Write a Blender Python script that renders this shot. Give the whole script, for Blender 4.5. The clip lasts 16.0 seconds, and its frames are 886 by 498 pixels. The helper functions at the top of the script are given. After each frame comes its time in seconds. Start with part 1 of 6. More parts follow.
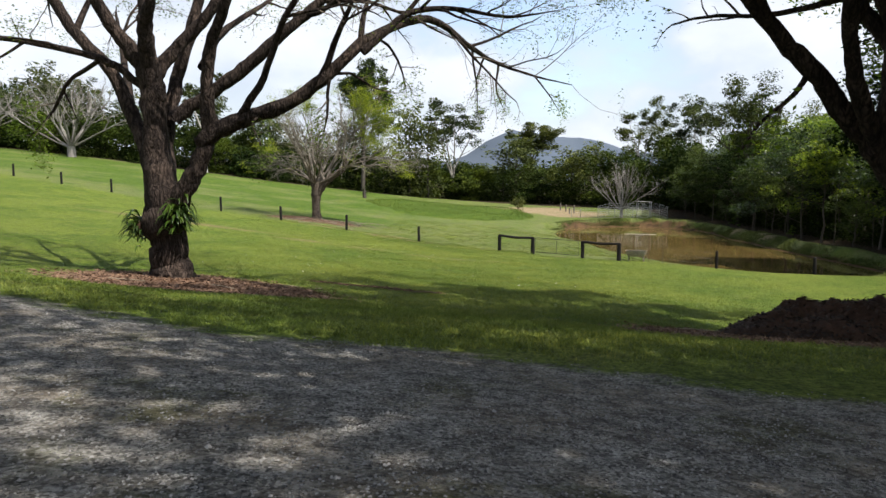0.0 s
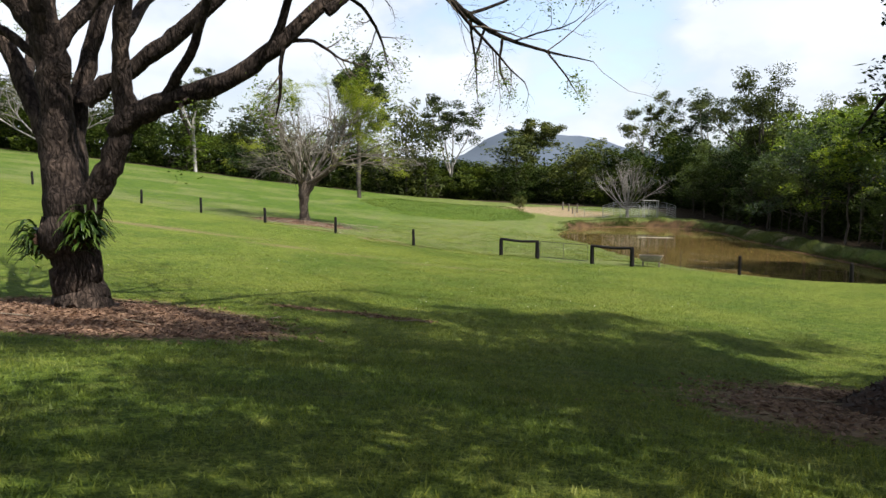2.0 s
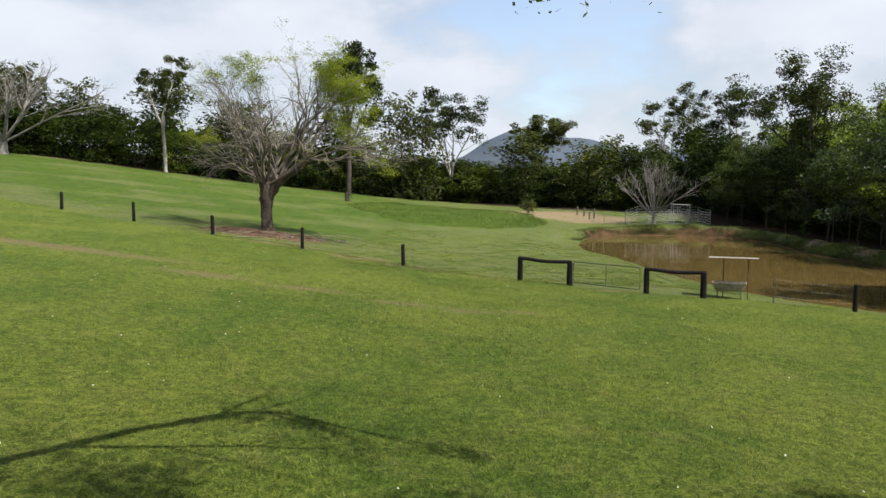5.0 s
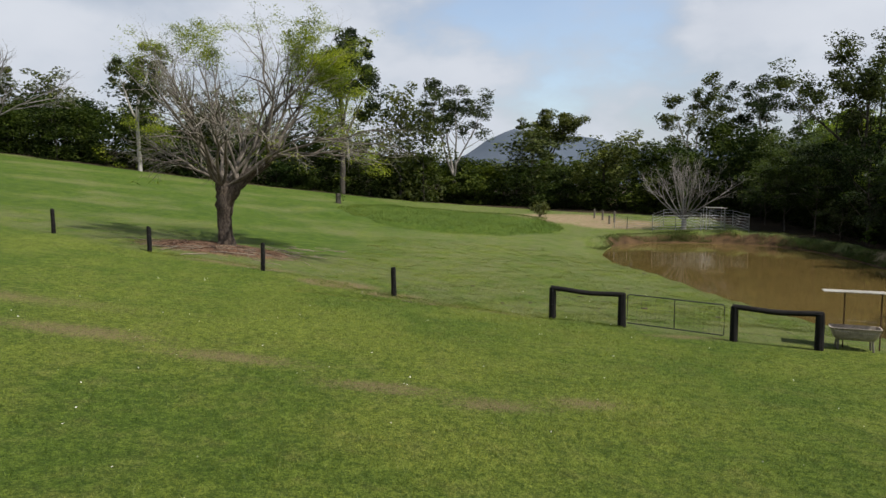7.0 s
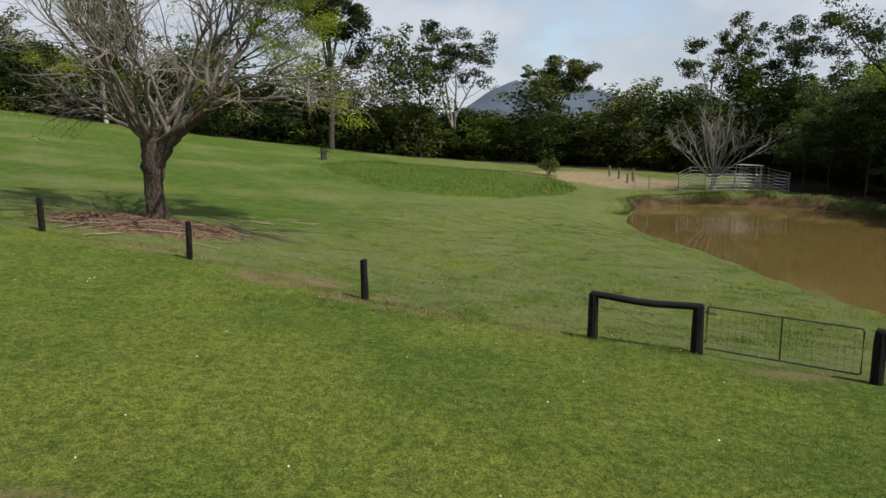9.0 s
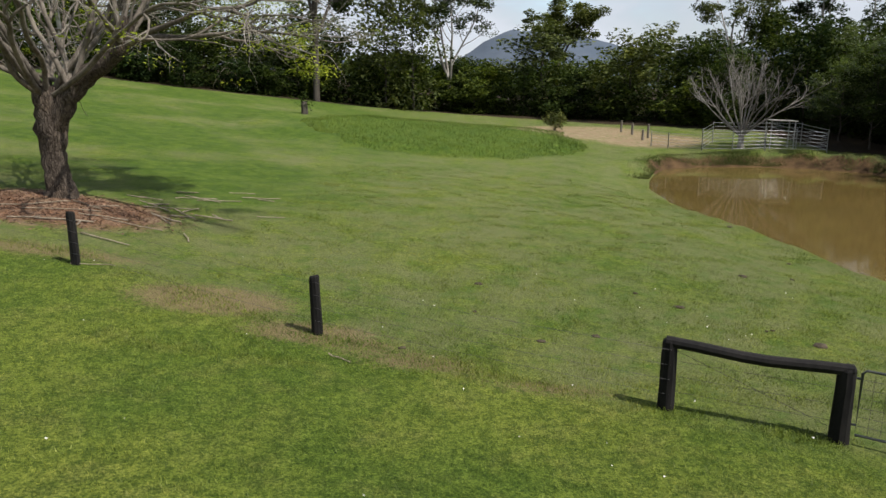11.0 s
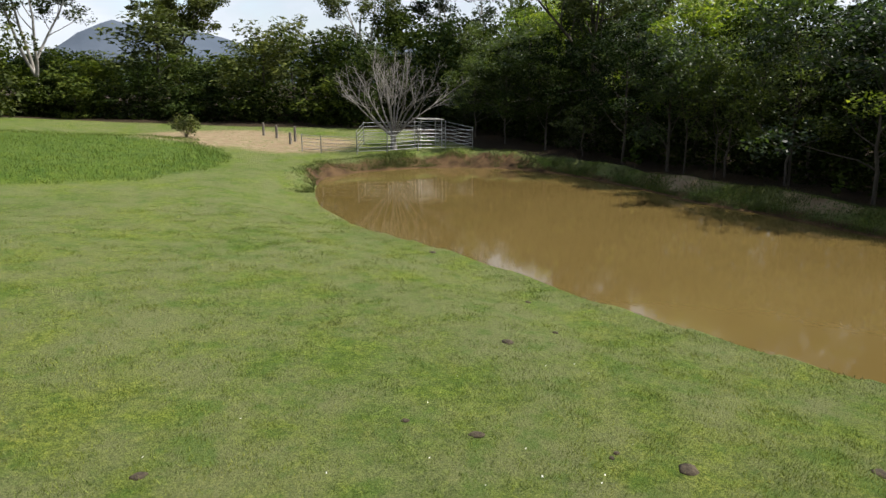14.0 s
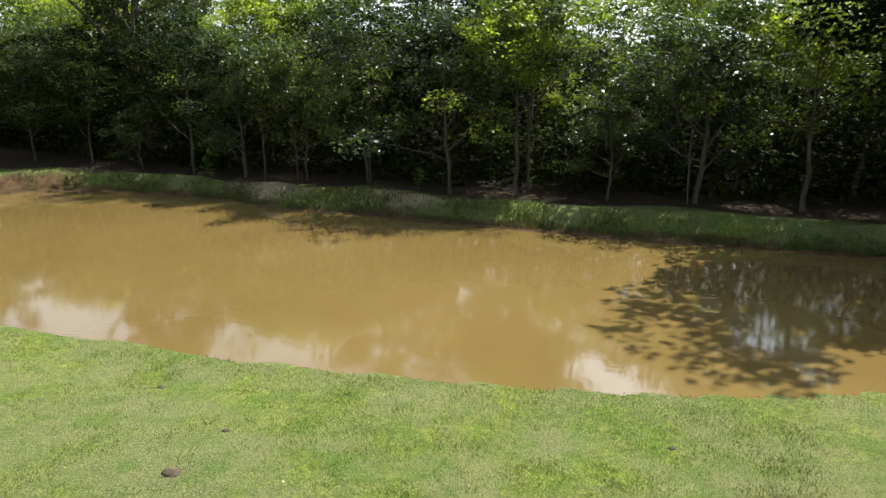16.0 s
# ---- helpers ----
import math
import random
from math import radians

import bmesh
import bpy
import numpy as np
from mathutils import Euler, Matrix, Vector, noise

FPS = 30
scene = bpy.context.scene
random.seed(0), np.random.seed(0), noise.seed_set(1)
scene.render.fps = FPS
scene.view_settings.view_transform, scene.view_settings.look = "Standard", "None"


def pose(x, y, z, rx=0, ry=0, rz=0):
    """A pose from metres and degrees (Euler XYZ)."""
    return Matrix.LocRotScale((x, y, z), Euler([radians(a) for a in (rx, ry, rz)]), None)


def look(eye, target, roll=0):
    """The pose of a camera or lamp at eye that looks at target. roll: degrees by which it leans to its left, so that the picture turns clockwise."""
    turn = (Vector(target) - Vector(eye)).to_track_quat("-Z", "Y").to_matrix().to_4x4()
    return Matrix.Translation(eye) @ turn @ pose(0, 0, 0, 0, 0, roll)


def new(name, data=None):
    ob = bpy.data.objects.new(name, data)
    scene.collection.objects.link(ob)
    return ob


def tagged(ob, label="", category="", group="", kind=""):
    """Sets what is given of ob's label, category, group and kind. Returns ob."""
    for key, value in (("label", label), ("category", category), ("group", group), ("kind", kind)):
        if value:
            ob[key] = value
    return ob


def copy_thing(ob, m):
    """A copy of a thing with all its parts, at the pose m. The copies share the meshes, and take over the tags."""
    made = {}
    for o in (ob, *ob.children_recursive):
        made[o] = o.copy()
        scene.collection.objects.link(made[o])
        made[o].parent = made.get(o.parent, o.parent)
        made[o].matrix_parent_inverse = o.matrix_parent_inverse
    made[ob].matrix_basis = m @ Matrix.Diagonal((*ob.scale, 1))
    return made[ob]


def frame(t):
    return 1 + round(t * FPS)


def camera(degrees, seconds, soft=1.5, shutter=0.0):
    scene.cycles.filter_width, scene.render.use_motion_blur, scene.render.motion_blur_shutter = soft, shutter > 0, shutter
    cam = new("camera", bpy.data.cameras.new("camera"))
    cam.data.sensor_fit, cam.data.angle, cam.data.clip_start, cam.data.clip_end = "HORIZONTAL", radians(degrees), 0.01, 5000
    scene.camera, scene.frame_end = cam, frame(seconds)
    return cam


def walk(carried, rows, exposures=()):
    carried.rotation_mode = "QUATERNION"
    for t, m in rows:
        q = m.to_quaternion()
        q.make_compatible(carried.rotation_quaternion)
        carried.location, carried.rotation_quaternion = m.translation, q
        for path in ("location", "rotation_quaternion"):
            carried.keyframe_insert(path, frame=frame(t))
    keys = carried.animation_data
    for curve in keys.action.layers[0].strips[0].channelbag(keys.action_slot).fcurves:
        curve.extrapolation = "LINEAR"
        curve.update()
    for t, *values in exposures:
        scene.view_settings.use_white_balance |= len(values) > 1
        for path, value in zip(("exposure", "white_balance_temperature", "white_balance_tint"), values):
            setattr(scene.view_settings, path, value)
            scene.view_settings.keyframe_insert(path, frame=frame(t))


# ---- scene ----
cam = camera(65.0, 16.0)
PATH = [
    (0, (1.012, -12.636, 5.578), (0.943, -10.646, 5.39), 0.0),
    (0.5, (0.992, -11.971, 5.617), (0.925, -9.981, 5.426), -0.0),
    (1, (0.995, -11.172, 5.623), (0.927, -9.183, 5.431), -0.2),
    (1.5, (1.069, -10.112, 5.612), (1.0, -8.122, 5.42), -0.3),
    (2, (1.051, -8.64, 5.606), (0.984, -6.65, 5.414), -0.2),
    (2.5, (1.032, -7.016, 5.586), (0.967, -5.026, 5.396), -0.2),
    (3, (0.965, -5.271, 5.548), (0.902, -3.281, 5.359), -0.2),
    (3.5, (0.898, -3.473, 5.46), (0.834, -1.482, 5.273), -0.2),
    (4, (0.837, -1.473, 5.416), (0.773, 0.518, 5.231), -0.2),
    (6.5, (0.372, 9.599, 5.593), (0.304, 11.589, 5.406), -0.2),
    (7, (0.286, 11.815, 5.609), (0.217, 13.805, 5.421), -0.2),
    (7.5, (0.261, 13.861, 5.674), (0.191, 15.851, 5.486), -0.2),
    (8, (0.27, 15.863, 5.704), (0.199, 17.853, 5.517), -0.2),
    (8.5, (0.257, 17.834, 5.712), (0.186, 19.824, 5.528), -0.2),
    (9, (0.264, 19.702, 5.689), (0.194, 21.675, 5.369), -0.2),
    (9.2, (0.254, 20.395, 5.708), (0.185, 22.353, 5.303), -0.2),
    (11.3, (0.12, 26.89, 5.715), (0.068, 28.836, 5.256), -0.2),
    (11.5, (0.098, 27.422, 5.74), (0.069, 29.368, 5.277), -0.1),
    (12, (0.078, 28.698, 5.755), (0.2, 30.64, 5.293), -0.1),
    (12.5, (0.037, 29.944, 5.794), (0.289, 31.873, 5.331), -0.1),
    (13, (0.054, 31.126, 5.825), (0.469, 33.027, 5.361), -0.1),
    (13.5, (0.117, 32.265, 5.895), (0.765, 34.099, 5.429), -0.2),
    (14, (0.219, 33.41, 5.926), (1.137, 35.124, 5.456), -0.4),
    (14.5, (0.431, 34.523, 5.948), (1.594, 36.08, 5.477), -0.5),
    (15, (0.693, 35.582, 5.979), (2.077, 36.946, 5.504), -0.6),
    (15.5, (1.026, 36.559, 6.074), (2.607, 37.683, 5.589), -0.8),
    (16, (1.508, 37.497, 6.123), (3.261, 38.323, 5.629), -0.9),
]
walk(cam, [(t, look(eye, target, roll)) for t, eye, target, roll in PATH],
     [(0, 0.79), (3, 0.84), (4, 0.74), (6.5, 0.24), (9, 0.17), (11.5, 0.47), (13, 0.64), (14.5, 0.84), (16, 1.42)])

# ---- world and sun ----
SUN = Vector((0.86, -0.46, 1.48)).normalized()
world = bpy.data.worlds.new("sky_world")
scene.world = world
world.use_nodes = True
wn, wl = world.node_tree.nodes, world.node_tree.links
wn.clear()
w_out = wn.new("ShaderNodeOutputWorld")
w_bg = wn.new("ShaderNodeBackground")
w_sky = wn.new("ShaderNodeTexSky")
w_sky.sky_type, w_sky.sun_disc = "NISHITA", False
w_sky.sun_elevation = math.asin(SUN.z)
w_sky.sun_rotation = math.atan2(SUN.x, SUN.y)
w_sky.air_density, w_sky.dust_density, w_sky.ozone_density = 1.0, 1.0, 1.0
w_tc = wn.new("ShaderNodeTexCoord")
w_map = wn.new("ShaderNodeMapping")
w_map.inputs["Scale"].default_value = (1.0, 1.0, 1.9)
w_map.inputs["Location"].default_value = (0.35, 0.1, 0.0)
w_noise = wn.new("ShaderNodeTexNoise")
w_noise.inputs["Scale"].default_value = 4.0
w_noise.inputs["Detail"].default_value = 7.0
w_noise.inputs["Roughness"].default_value = 0.52
w_ramp = wn.new("ShaderNodeMapRange")
w_ramp.interpolation_type = "SMOOTHSTEP"
w_ramp.inputs["From Min"].default_value = 0.36
w_ramp.inputs["From Max"].default_value = 0.60
w_ramp.inputs["To Min"].default_value = 0.60
w_ramp.inputs["To Max"].default_value = 1.0
w_tone = wn.new("ShaderNodeTexNoise")
w_tone.inputs["Scale"].default_value = 6.0
w_tone.inputs["Detail"].default_value = 5.0
w_cloud = wn.new("ShaderNodeMixRGB")
w_cloud.inputs["Color1"].default_value = (6.2, 6.7, 7.7, 1)
w_cloud.inputs["Color2"].default_value = (8.4, 8.8, 9.5, 1)
w_mix = wn.new("ShaderNodeMixRGB")
wl.new(w_tc.outputs["Generated"], w_map.inputs["Vector"])
wl.new(w_map.outputs["Vector"], w_noise.inputs["Vector"])
wl.new(w_map.outputs["Vector"], w_tone.inputs["Vector"])
wl.new(w_noise.outputs["Fac"], w_ramp.inputs["Value"])
wl.new(w_tone.outputs["Fac"], w_cloud.inputs["Fac"])
w_sep = wn.new("ShaderNodeSeparateXYZ")
w_low = wn.new("ShaderNodeMapRange")
w_low.interpolation_type = "SMOOTHSTEP"
for key, val in (("From Min", 0.30), ("From Max", 0.72), ("To Min", 1.0), ("To Max", 0.08)):
    w_low.inputs[key].default_value = val
w_thin = wn.new("ShaderNodeMath")
w_thin.operation = "MULTIPLY"
wl.new(w_tc.outputs["Generated"], w_sep.inputs["Vector"])
wl.new(w_sep.outputs["Z"], w_low.inputs["Value"])
wl.new(w_ramp.outputs["Result"], w_thin.inputs[0])
wl.new(w_low.outputs["Result"], w_thin.inputs[1])
# a ragged blue opening over the hills
w_gap = wn.new("ShaderNodeVectorMath")
w_gap.operation = "DOT_PRODUCT"
w_gap.inputs[1].default_value = Vector((0.10, 0.94, 0.31)).normalized()
w_rag = wn.new("ShaderNodeMath")
w_rag.operation = "MULTIPLY_ADD"
w_rag.inputs[1].default_value = -0.16
w_hole = wn.new("ShaderNodeMapRange")
w_hole.interpolation_type = "SMOOTHSTEP"
for key, val in (("From Min", 0.885), ("From Max", 0.925), ("To Min", 1.0), ("To Max", 0.36)):
    w_hole.inputs[key].default_value = val
w_open = wn.new("ShaderNodeMath")
w_open.operation = "MULTIPLY"
wl.new(w_tc.outputs["Generated"], w_gap.inputs[0])
wl.new(w_noise.outputs["Fac"], w_rag.inputs[0])
wl.new(w_gap.outputs["Value"], w_rag.inputs[2])
wl.new(w_rag.outputs["Value"], w_hole.inputs["Value"])
wl.new(w_thin.outputs["Value"], w_open.inputs[0])
wl.new(w_hole.outputs["Result"], w_open.inputs[1])
wl.new(w_open.outputs["Value"], w_mix.inputs["Fac"])
w_clear = wn.new("ShaderNodeMapRange")
for key, val in (("From Min", 1.0), ("From Max", 0.36), ("To Min", 1.0), ("To Max", 1.9)):
    w_clear.inputs[key].default_value = val
w_blue = wn.new("ShaderNodeVectorMath")
w_blue.operation = "SCALE"
wl.new(w_hole.outputs["Result"], w_clear.inputs["Value"])
wl.new(w_sky.outputs["Color"], w_blue.inputs[0])
wl.new(w_clear.outputs["Result"], w_blue.inputs["Scale"])
wl.new(w_blue.outputs["Vector"], w_mix.inputs["Color1"])
# clouds towards the sun scatter its light forward
w_dot = wn.new("ShaderNodeVectorMath")
w_dot.operation = "DOT_PRODUCT"
w_dot.inputs[1].default_value = SUN
w_pos = wn.new("ShaderNodeMath")
w_pos.operation = "MAXIMUM"
w_pos.inputs[1].default_value = 0.0
w_pow = wn.new("ShaderNodeMath")
w_pow.operation = "POWER"
w_pow.inputs[1].default_value = 4.0
w_gain = wn.new("ShaderNodeMath")
w_gain.operation = "MULTIPLY_ADD"
w_gain.inputs[1].default_value = 7.0
w_gain.inputs[2].default_value = 1.0
w_lit = wn.new("ShaderNodeVectorMath")
w_lit.operation = "SCALE"
wl.new(w_tc.outputs["Generated"], w_dot.inputs[0])
wl.new(w_dot.outputs["Value"], w_pos.inputs[0])
wl.new(w_pos.outputs["Value"], w_pow.inputs[0])
wl.new(w_pow.outputs["Value"], w_gain.inputs[0])
wl.new(w_cloud.outputs["Color"], w_lit.inputs[0])
wl.new(w_gain.outputs["Value"], w_lit.inputs["Scale"])
wl.new(w_lit.outputs["Vector"], w_mix.inputs["Color2"])
wl.new(w_mix.outputs["Color"], w_bg.inputs["Color"])
w_bg.inputs["Strength"].default_value = 0.077
wl.new(w_bg.outputs["Background"], w_out.inputs["Surface"])

sun = new("sun", bpy.data.lights.new("sun", "SUN"))
sun.data.energy, sun.data.angle, sun.data.color = 5.0, radians(0.55), (1.0, 0.955, 0.885)
sun.matrix_world = look(SUN * 100, (0, 0, 0))


# ---- materials ----
def nodes_of(name):
    m = bpy.data.materials.new(name)
    m.use_nodes = True
    return m, m.node_tree.nodes, m.node_tree.links, m.node_tree.nodes["Principled BSDF"]


def noise_node(n, l, scale, detail=4.0, rough=0.55, stretch=None, coord="Object"):
    tc = n.new("ShaderNodeTexCoord")
    tx = n.new("ShaderNodeTexNoise")
    tx.inputs["Scale"].default_value = scale
    tx.inputs["Detail"].default_value = detail
    tx.inputs["Roughness"].default_value = rough
    src = tc.outputs[coord]
    if stretch:
        mp = n.new("ShaderNodeMapping")
        mp.inputs["Scale"].default_value = stretch
        l.new(src, mp.inputs["Vector"])
        src = mp.outputs["Vector"]
    l.new(src, tx.inputs["Vector"])
    return tx.outputs["Fac"]


def ranged(n, l, fac, lo, hi, a=0.0, b=1.0):
    r = n.new("ShaderNodeMapRange")
    r.interpolation_type = "SMOOTHSTEP"
    for k, v in (("From Min", lo), ("From Max", hi), ("To Min", a), ("To Max", b)):
        r.inputs[k].default_value = v
    l.new(fac, r.inputs["Value"])
    return r.outputs["Result"]


def mixed(n, l, fac, a, b, kind="MIX"):
    m = n.new("ShaderNodeMixRGB")
    m.blend_type = kind
    for sock, v in (("Fac", fac), ("Color1", a), ("Color2", b)):
        if isinstance(v, (int, float)):
            m.inputs[sock].default_value = v
        elif isinstance(v, tuple):
            m.inputs[sock].default_value = (*v, 1)
        else:
            l.new(v, m.inputs[sock])
    return m.outputs["Color"]


def maths(n, l, op, a, b):
    m = n.new("ShaderNodeMath")
    m.operation = op
    for i, v in enumerate((a, b)):
        if isinstance(v, (int, float)):
            m.inputs[i].default_value = v
        else:
            l.new(v, m.inputs[i])
    return m.outputs["Value"]


def bumped(n, l, bsdf, height, strength, dist):
    b = n.new("ShaderNodeBump")
    b.inputs["Strength"].default_value = strength
    b.inputs["Distance"].default_value = dist
    l.new(height, b.inputs["Height"])
    l.new(b.outputs["Normal"], bsdf.inputs["Normal"])


def piecewise(name, dark, light, rough=0.85):
    """Loose pieces, each of its own shade."""
    m, n, l, b = nodes_of(name)
    geo = n.new("ShaderNodeNewGeometry")
    c = mixed(n, l, geo.outputs["Random Per Island"], dark, light)
    l.new(mixed(n, l, ranged(n, l, noise_node(n, l, 3.0, 4, 0.6), 0.3, 0.7, 0, 0.5), c, dark), b.inputs["Base Color"])
    b.inputs["Roughness"].default_value = rough
    return m


def plain(name, dark, light, scale, rough=0.8, bump=0.3, dist=0.01, stretch=None, metal=0.0, coord="Object"):
    """Two scales of variation between two colours, with relief."""
    m, n, l, b = nodes_of(name)
    big = ranged(n, l, noise_node(n, l, scale * 0.18, 3, 0.5, stretch, coord), 0.35, 0.65)
    fine = noise_node(n, l, scale, 6, 0.65, stretch, coord)
    base = mixed(n, l, ranged(n, l, fine, 0.3, 0.7), dark, light)
    tint = mixed(n, l, big, tuple(c * 0.72 for c in dark), light)
    l.new(mixed(n, l, 0.4, base, tint), b.inputs["Base Color"])
    b.inputs["Roughness"].default_value = rough
    b.inputs["Metallic"].default_value = metal
    b.inputs["Specular IOR Level"].default_value = 0.5 if metal else 0.2
    bumped(n, l, b, fine, bump, dist)
    return m


def bark(name, dark, light, warm, cell=13.0, depth=0.035):
    """Old bark: long plates parted by dark furrows, with warm scuffed patches."""
    m, n, l, b = nodes_of(name)
    tc = n.new("ShaderNodeTexCoord")
    mp = n.new("ShaderNodeMapping")
    mp.inputs["Scale"].default_value = (1.0, 1.0, 0.26)
    wob = n.new("ShaderNodeTexNoise")
    wob.inputs["Scale"].default_value = 3.5
    off = n.new("ShaderNodeVectorMath")
    off.operation = "MULTIPLY_ADD"
    off.inputs[1].default_value = (0.22, 0.22, 0.22)
    l.new(tc.outputs["Object"], wob.inputs["Vector"])
    l.new(wob.outputs["Color"], off.inputs[0])
    l.new(tc.outputs["Object"], off.inputs[2])
    l.new(off.outputs["Vector"], mp.inputs["Vector"])
    vor = n.new("ShaderNodeTexVoronoi")
    vor.feature = "DISTANCE_TO_EDGE"
    vor.inputs["Scale"].default_value = cell
    l.new(mp.outputs["Vector"], vor.inputs["Vector"])
    plate = ranged(n, l, maths(n, l, "ADD", vor.outputs["Distance"], maths(n, l, "MULTIPLY", noise_node(n, l, 9.0, 5, 0.7, (1.4, 1.4, 0.35)), 1.1)), 0.36, 0.95)
    fine = noise_node(n, l, 26.0, 6, 0.7, (1.4, 1.4, 0.4))
    c = mixed(n, l, ranged(n, l, fine, 0.3, 0.7), tuple(v * 0.5 for v in light), light)
    c = mixed(n, l, ranged(n, l, noise_node(n, l, 1.3, 5, 0.65), 0.48, 0.66, 0, 0.8), c, warm)
    l.new(mixed(n, l, plate, dark, c), b.inputs["Base Color"])
    b.inputs["Roughness"].default_value = 0.95
    b.inputs["Specular IOR Level"].default_value = 0.12
    bumped(n, l, b, maths(n, l, "ADD", plate, maths(n, l, "MULTIPLY", fine, 0.45)), 1.0, depth)
    return m


def leafy(name, dark, light, rough=0.45, glow=0.3, gloss=0.2, vary=1.0):
    """Leaves: each its own shade, each tree its own cast, with light passing through."""
    m, n, l, b = nodes_of(name)
    geo = n.new("ShaderNodeNewGeometry")
    info = n.new("ShaderNodeObjectInfo")
    c = mixed(n, l, geo.outputs["Random Per Island"], dark, light)
    cast = mixed(n, l, info.outputs["Random"], (0.48, 0.55, 0.62), (1.45, 1.28, 0.95))
    c = mixed(n, l, vary, c, cast, "MULTIPLY")
    tuft = ranged(n, l, noise_node(n, l, 0.55, 3, 0.6), 0.36, 0.64)
    c = mixed(n, l, 1.0, c, mixed(n, l, tuft, (0.5, 0.56, 0.6), (1.45, 1.4, 1.1)), "MULTIPLY")
    l.new(c, b.inputs["Base Color"])
    b.inputs["Roughness"].default_value = rough
    b.inputs["Specular IOR Level"].default_value = gloss
    tr = n.new("ShaderNodeBsdfTranslucent")
    l.new(mixed(n, l, 1.0, c, (1.25, 1.35, 0.6), "MULTIPLY"), tr.inputs["Color"])
    mx = n.new("ShaderNodeMixShader")
    mx.inputs["Fac"].default_value = glow
    l.new(b.outputs["BSDF"], mx.inputs[1])
    l.new(tr.outputs["BSDF"], mx.inputs[2])
    l.new(mx.outputs["Shader"], n["Material Output"].inputs["Surface"])
    return m


def ground_material():
    m, n, l, b = nodes_of("ground_cover")

    def attr(name):
        a = n.new("ShaderNodeAttribute")
        a.attribute_name = name
        return a.outputs["Fac"]

    patch = noise_node(n, l, 0.22, 5, 0.6)
    mid = noise_node(n, l, 1.3, 5, 0.65)
    fine = noise_node(n, l, 26.0, 5, 0.7)
    grain = noise_node(n, l, 90.0, 3, 0.7)
    rough_edge = noise_node(n, l, 2.6, 6, 0.7)
    # mown grass: fresh green, yellower patches, thatch
    g = mixed(n, l, ranged(n, l, patch, 0.34, 0.66), (0.098, 0.148, 0.021), (0.160, 0.196, 0.032))
    g = mixed(n, l, ranged(n, l, mid, 0.45, 0.75, 0, 0.55), g, (0.186, 0.192, 0.052))
    g = mixed(n, l, ranged(n, l, fine, 0.32, 0.7), mixed(n, l, 1.0, g, (0.36, 0.44, 0.36), "MULTIPLY"), g)
    clump = noise_node(n, l, 6.5, 6, 0.75)
    g = mixed(n, l, 1.0, g, mixed(n, l, ranged(n, l, clump, 0.36, 0.64), (0.60, 0.66, 0.60), (1.28, 1.20, 1.20)), "MULTIPLY")
    spot = noise_node(n, l, 2.4, 7, 0.8)
    g = mixed(n, l, 1.0, g, mixed(n, l, ranged(n, l, spot, 0.36, 0.62), (0.80, 0.84, 0.78), (1.14, 1.09, 1.12)), "MULTIPLY")
    # grazed paddock: duller, with bare thatch
    thatch = mixed(n, l, ranged(n, l, fine, 0.3, 0.7), (0.076, 0.088, 0.033), (0.156, 0.160, 0.068))
    dull = mixed(n, l, ranged(n, l, noise_node(n, l, 0.5, 6, 0.7), 0.33, 0.62), g, thatch)
    g = mixed(n, l, maths(n, l, "MULTIPLY", attr("paddock"), 0.85), g, dull)
    # rank clumps among the grazed turf
    rank = ranged(n, l, noise_node(n, l, 1.15, 6, 0.72), 0.49, 0.64, 0, 0.6)
    g = mixed(n, l, maths(n, l, "MULTIPLY", rank, attr("paddock")), g, mixed(n, l, fine, (0.032, 0.070, 0.010), (0.075, 0.125, 0.017)))
    # worn, brownish streaks on the lawn
    worn = ranged(n, l, maths(n, l, "ADD", attr("worn"), maths(n, l, "MULTIPLY", noise_node(n, l, 11.0, 6, 0.8), 2.6)), 1.6, 2.35, 0, 0.75)
    g = mixed(n, l, worn, g, mixed(n, l, fine, (0.105, 0.074, 0.040), (0.230, 0.165, 0.095)))
    # lush rank grass
    lush = ranged(n, l, maths(n, l, "ADD", attr("lush"), maths(n, l, "MULTIPLY", rough_edge, 0.7)), 0.1, 0.7, 0, 0.85)
    rank_green = mixed(n, l, ranged(n, l, mid, 0.35, 0.65), (0.040, 0.080, 0.009), (0.086, 0.130, 0.015))
    rank_green = mixed(n, l, ranged(n, l, clump, 0.36, 0.64), mixed(n, l, 1.0, rank_green, (0.6, 0.66, 0.6), "MULTIPLY"), rank_green)
    g = mixed(n, l, lush, g, rank_green)
    # bare pale earth with dry straw, also painted on two sunlit bank tops
    straw = mixed(n, l, ranged(n, l, mid, 0.3, 0.7), (0.193, 0.135, 0.081), (0.277, 0.216, 0.135))
    straw = mixed(n, l, ranged(n, l, rough_edge, 0.52, 0.62), straw, g)
    sand_and_sunlit = ranged(n, l, maths(n, l, "ADD", attr("sand_and_sunlit"), maths(n, l, "MULTIPLY", rough_edge, 0.8)), 0.25, 0.6)
    g = mixed(n, l, sand_and_sunlit, g, straw)
    # muddy bank
    mud = mixed(n, l, ranged(n, l, mid, 0.35, 0.65), (0.040, 0.024, 0.012), (0.098, 0.060, 0.029))
    bank = ranged(n, l, maths(n, l, "ADD", attr("bank"), maths(n, l, "MULTIPLY", rough_edge, 0.9)), 0.75, 1.05)
    g = mixed(n, l, bank, g, mud)
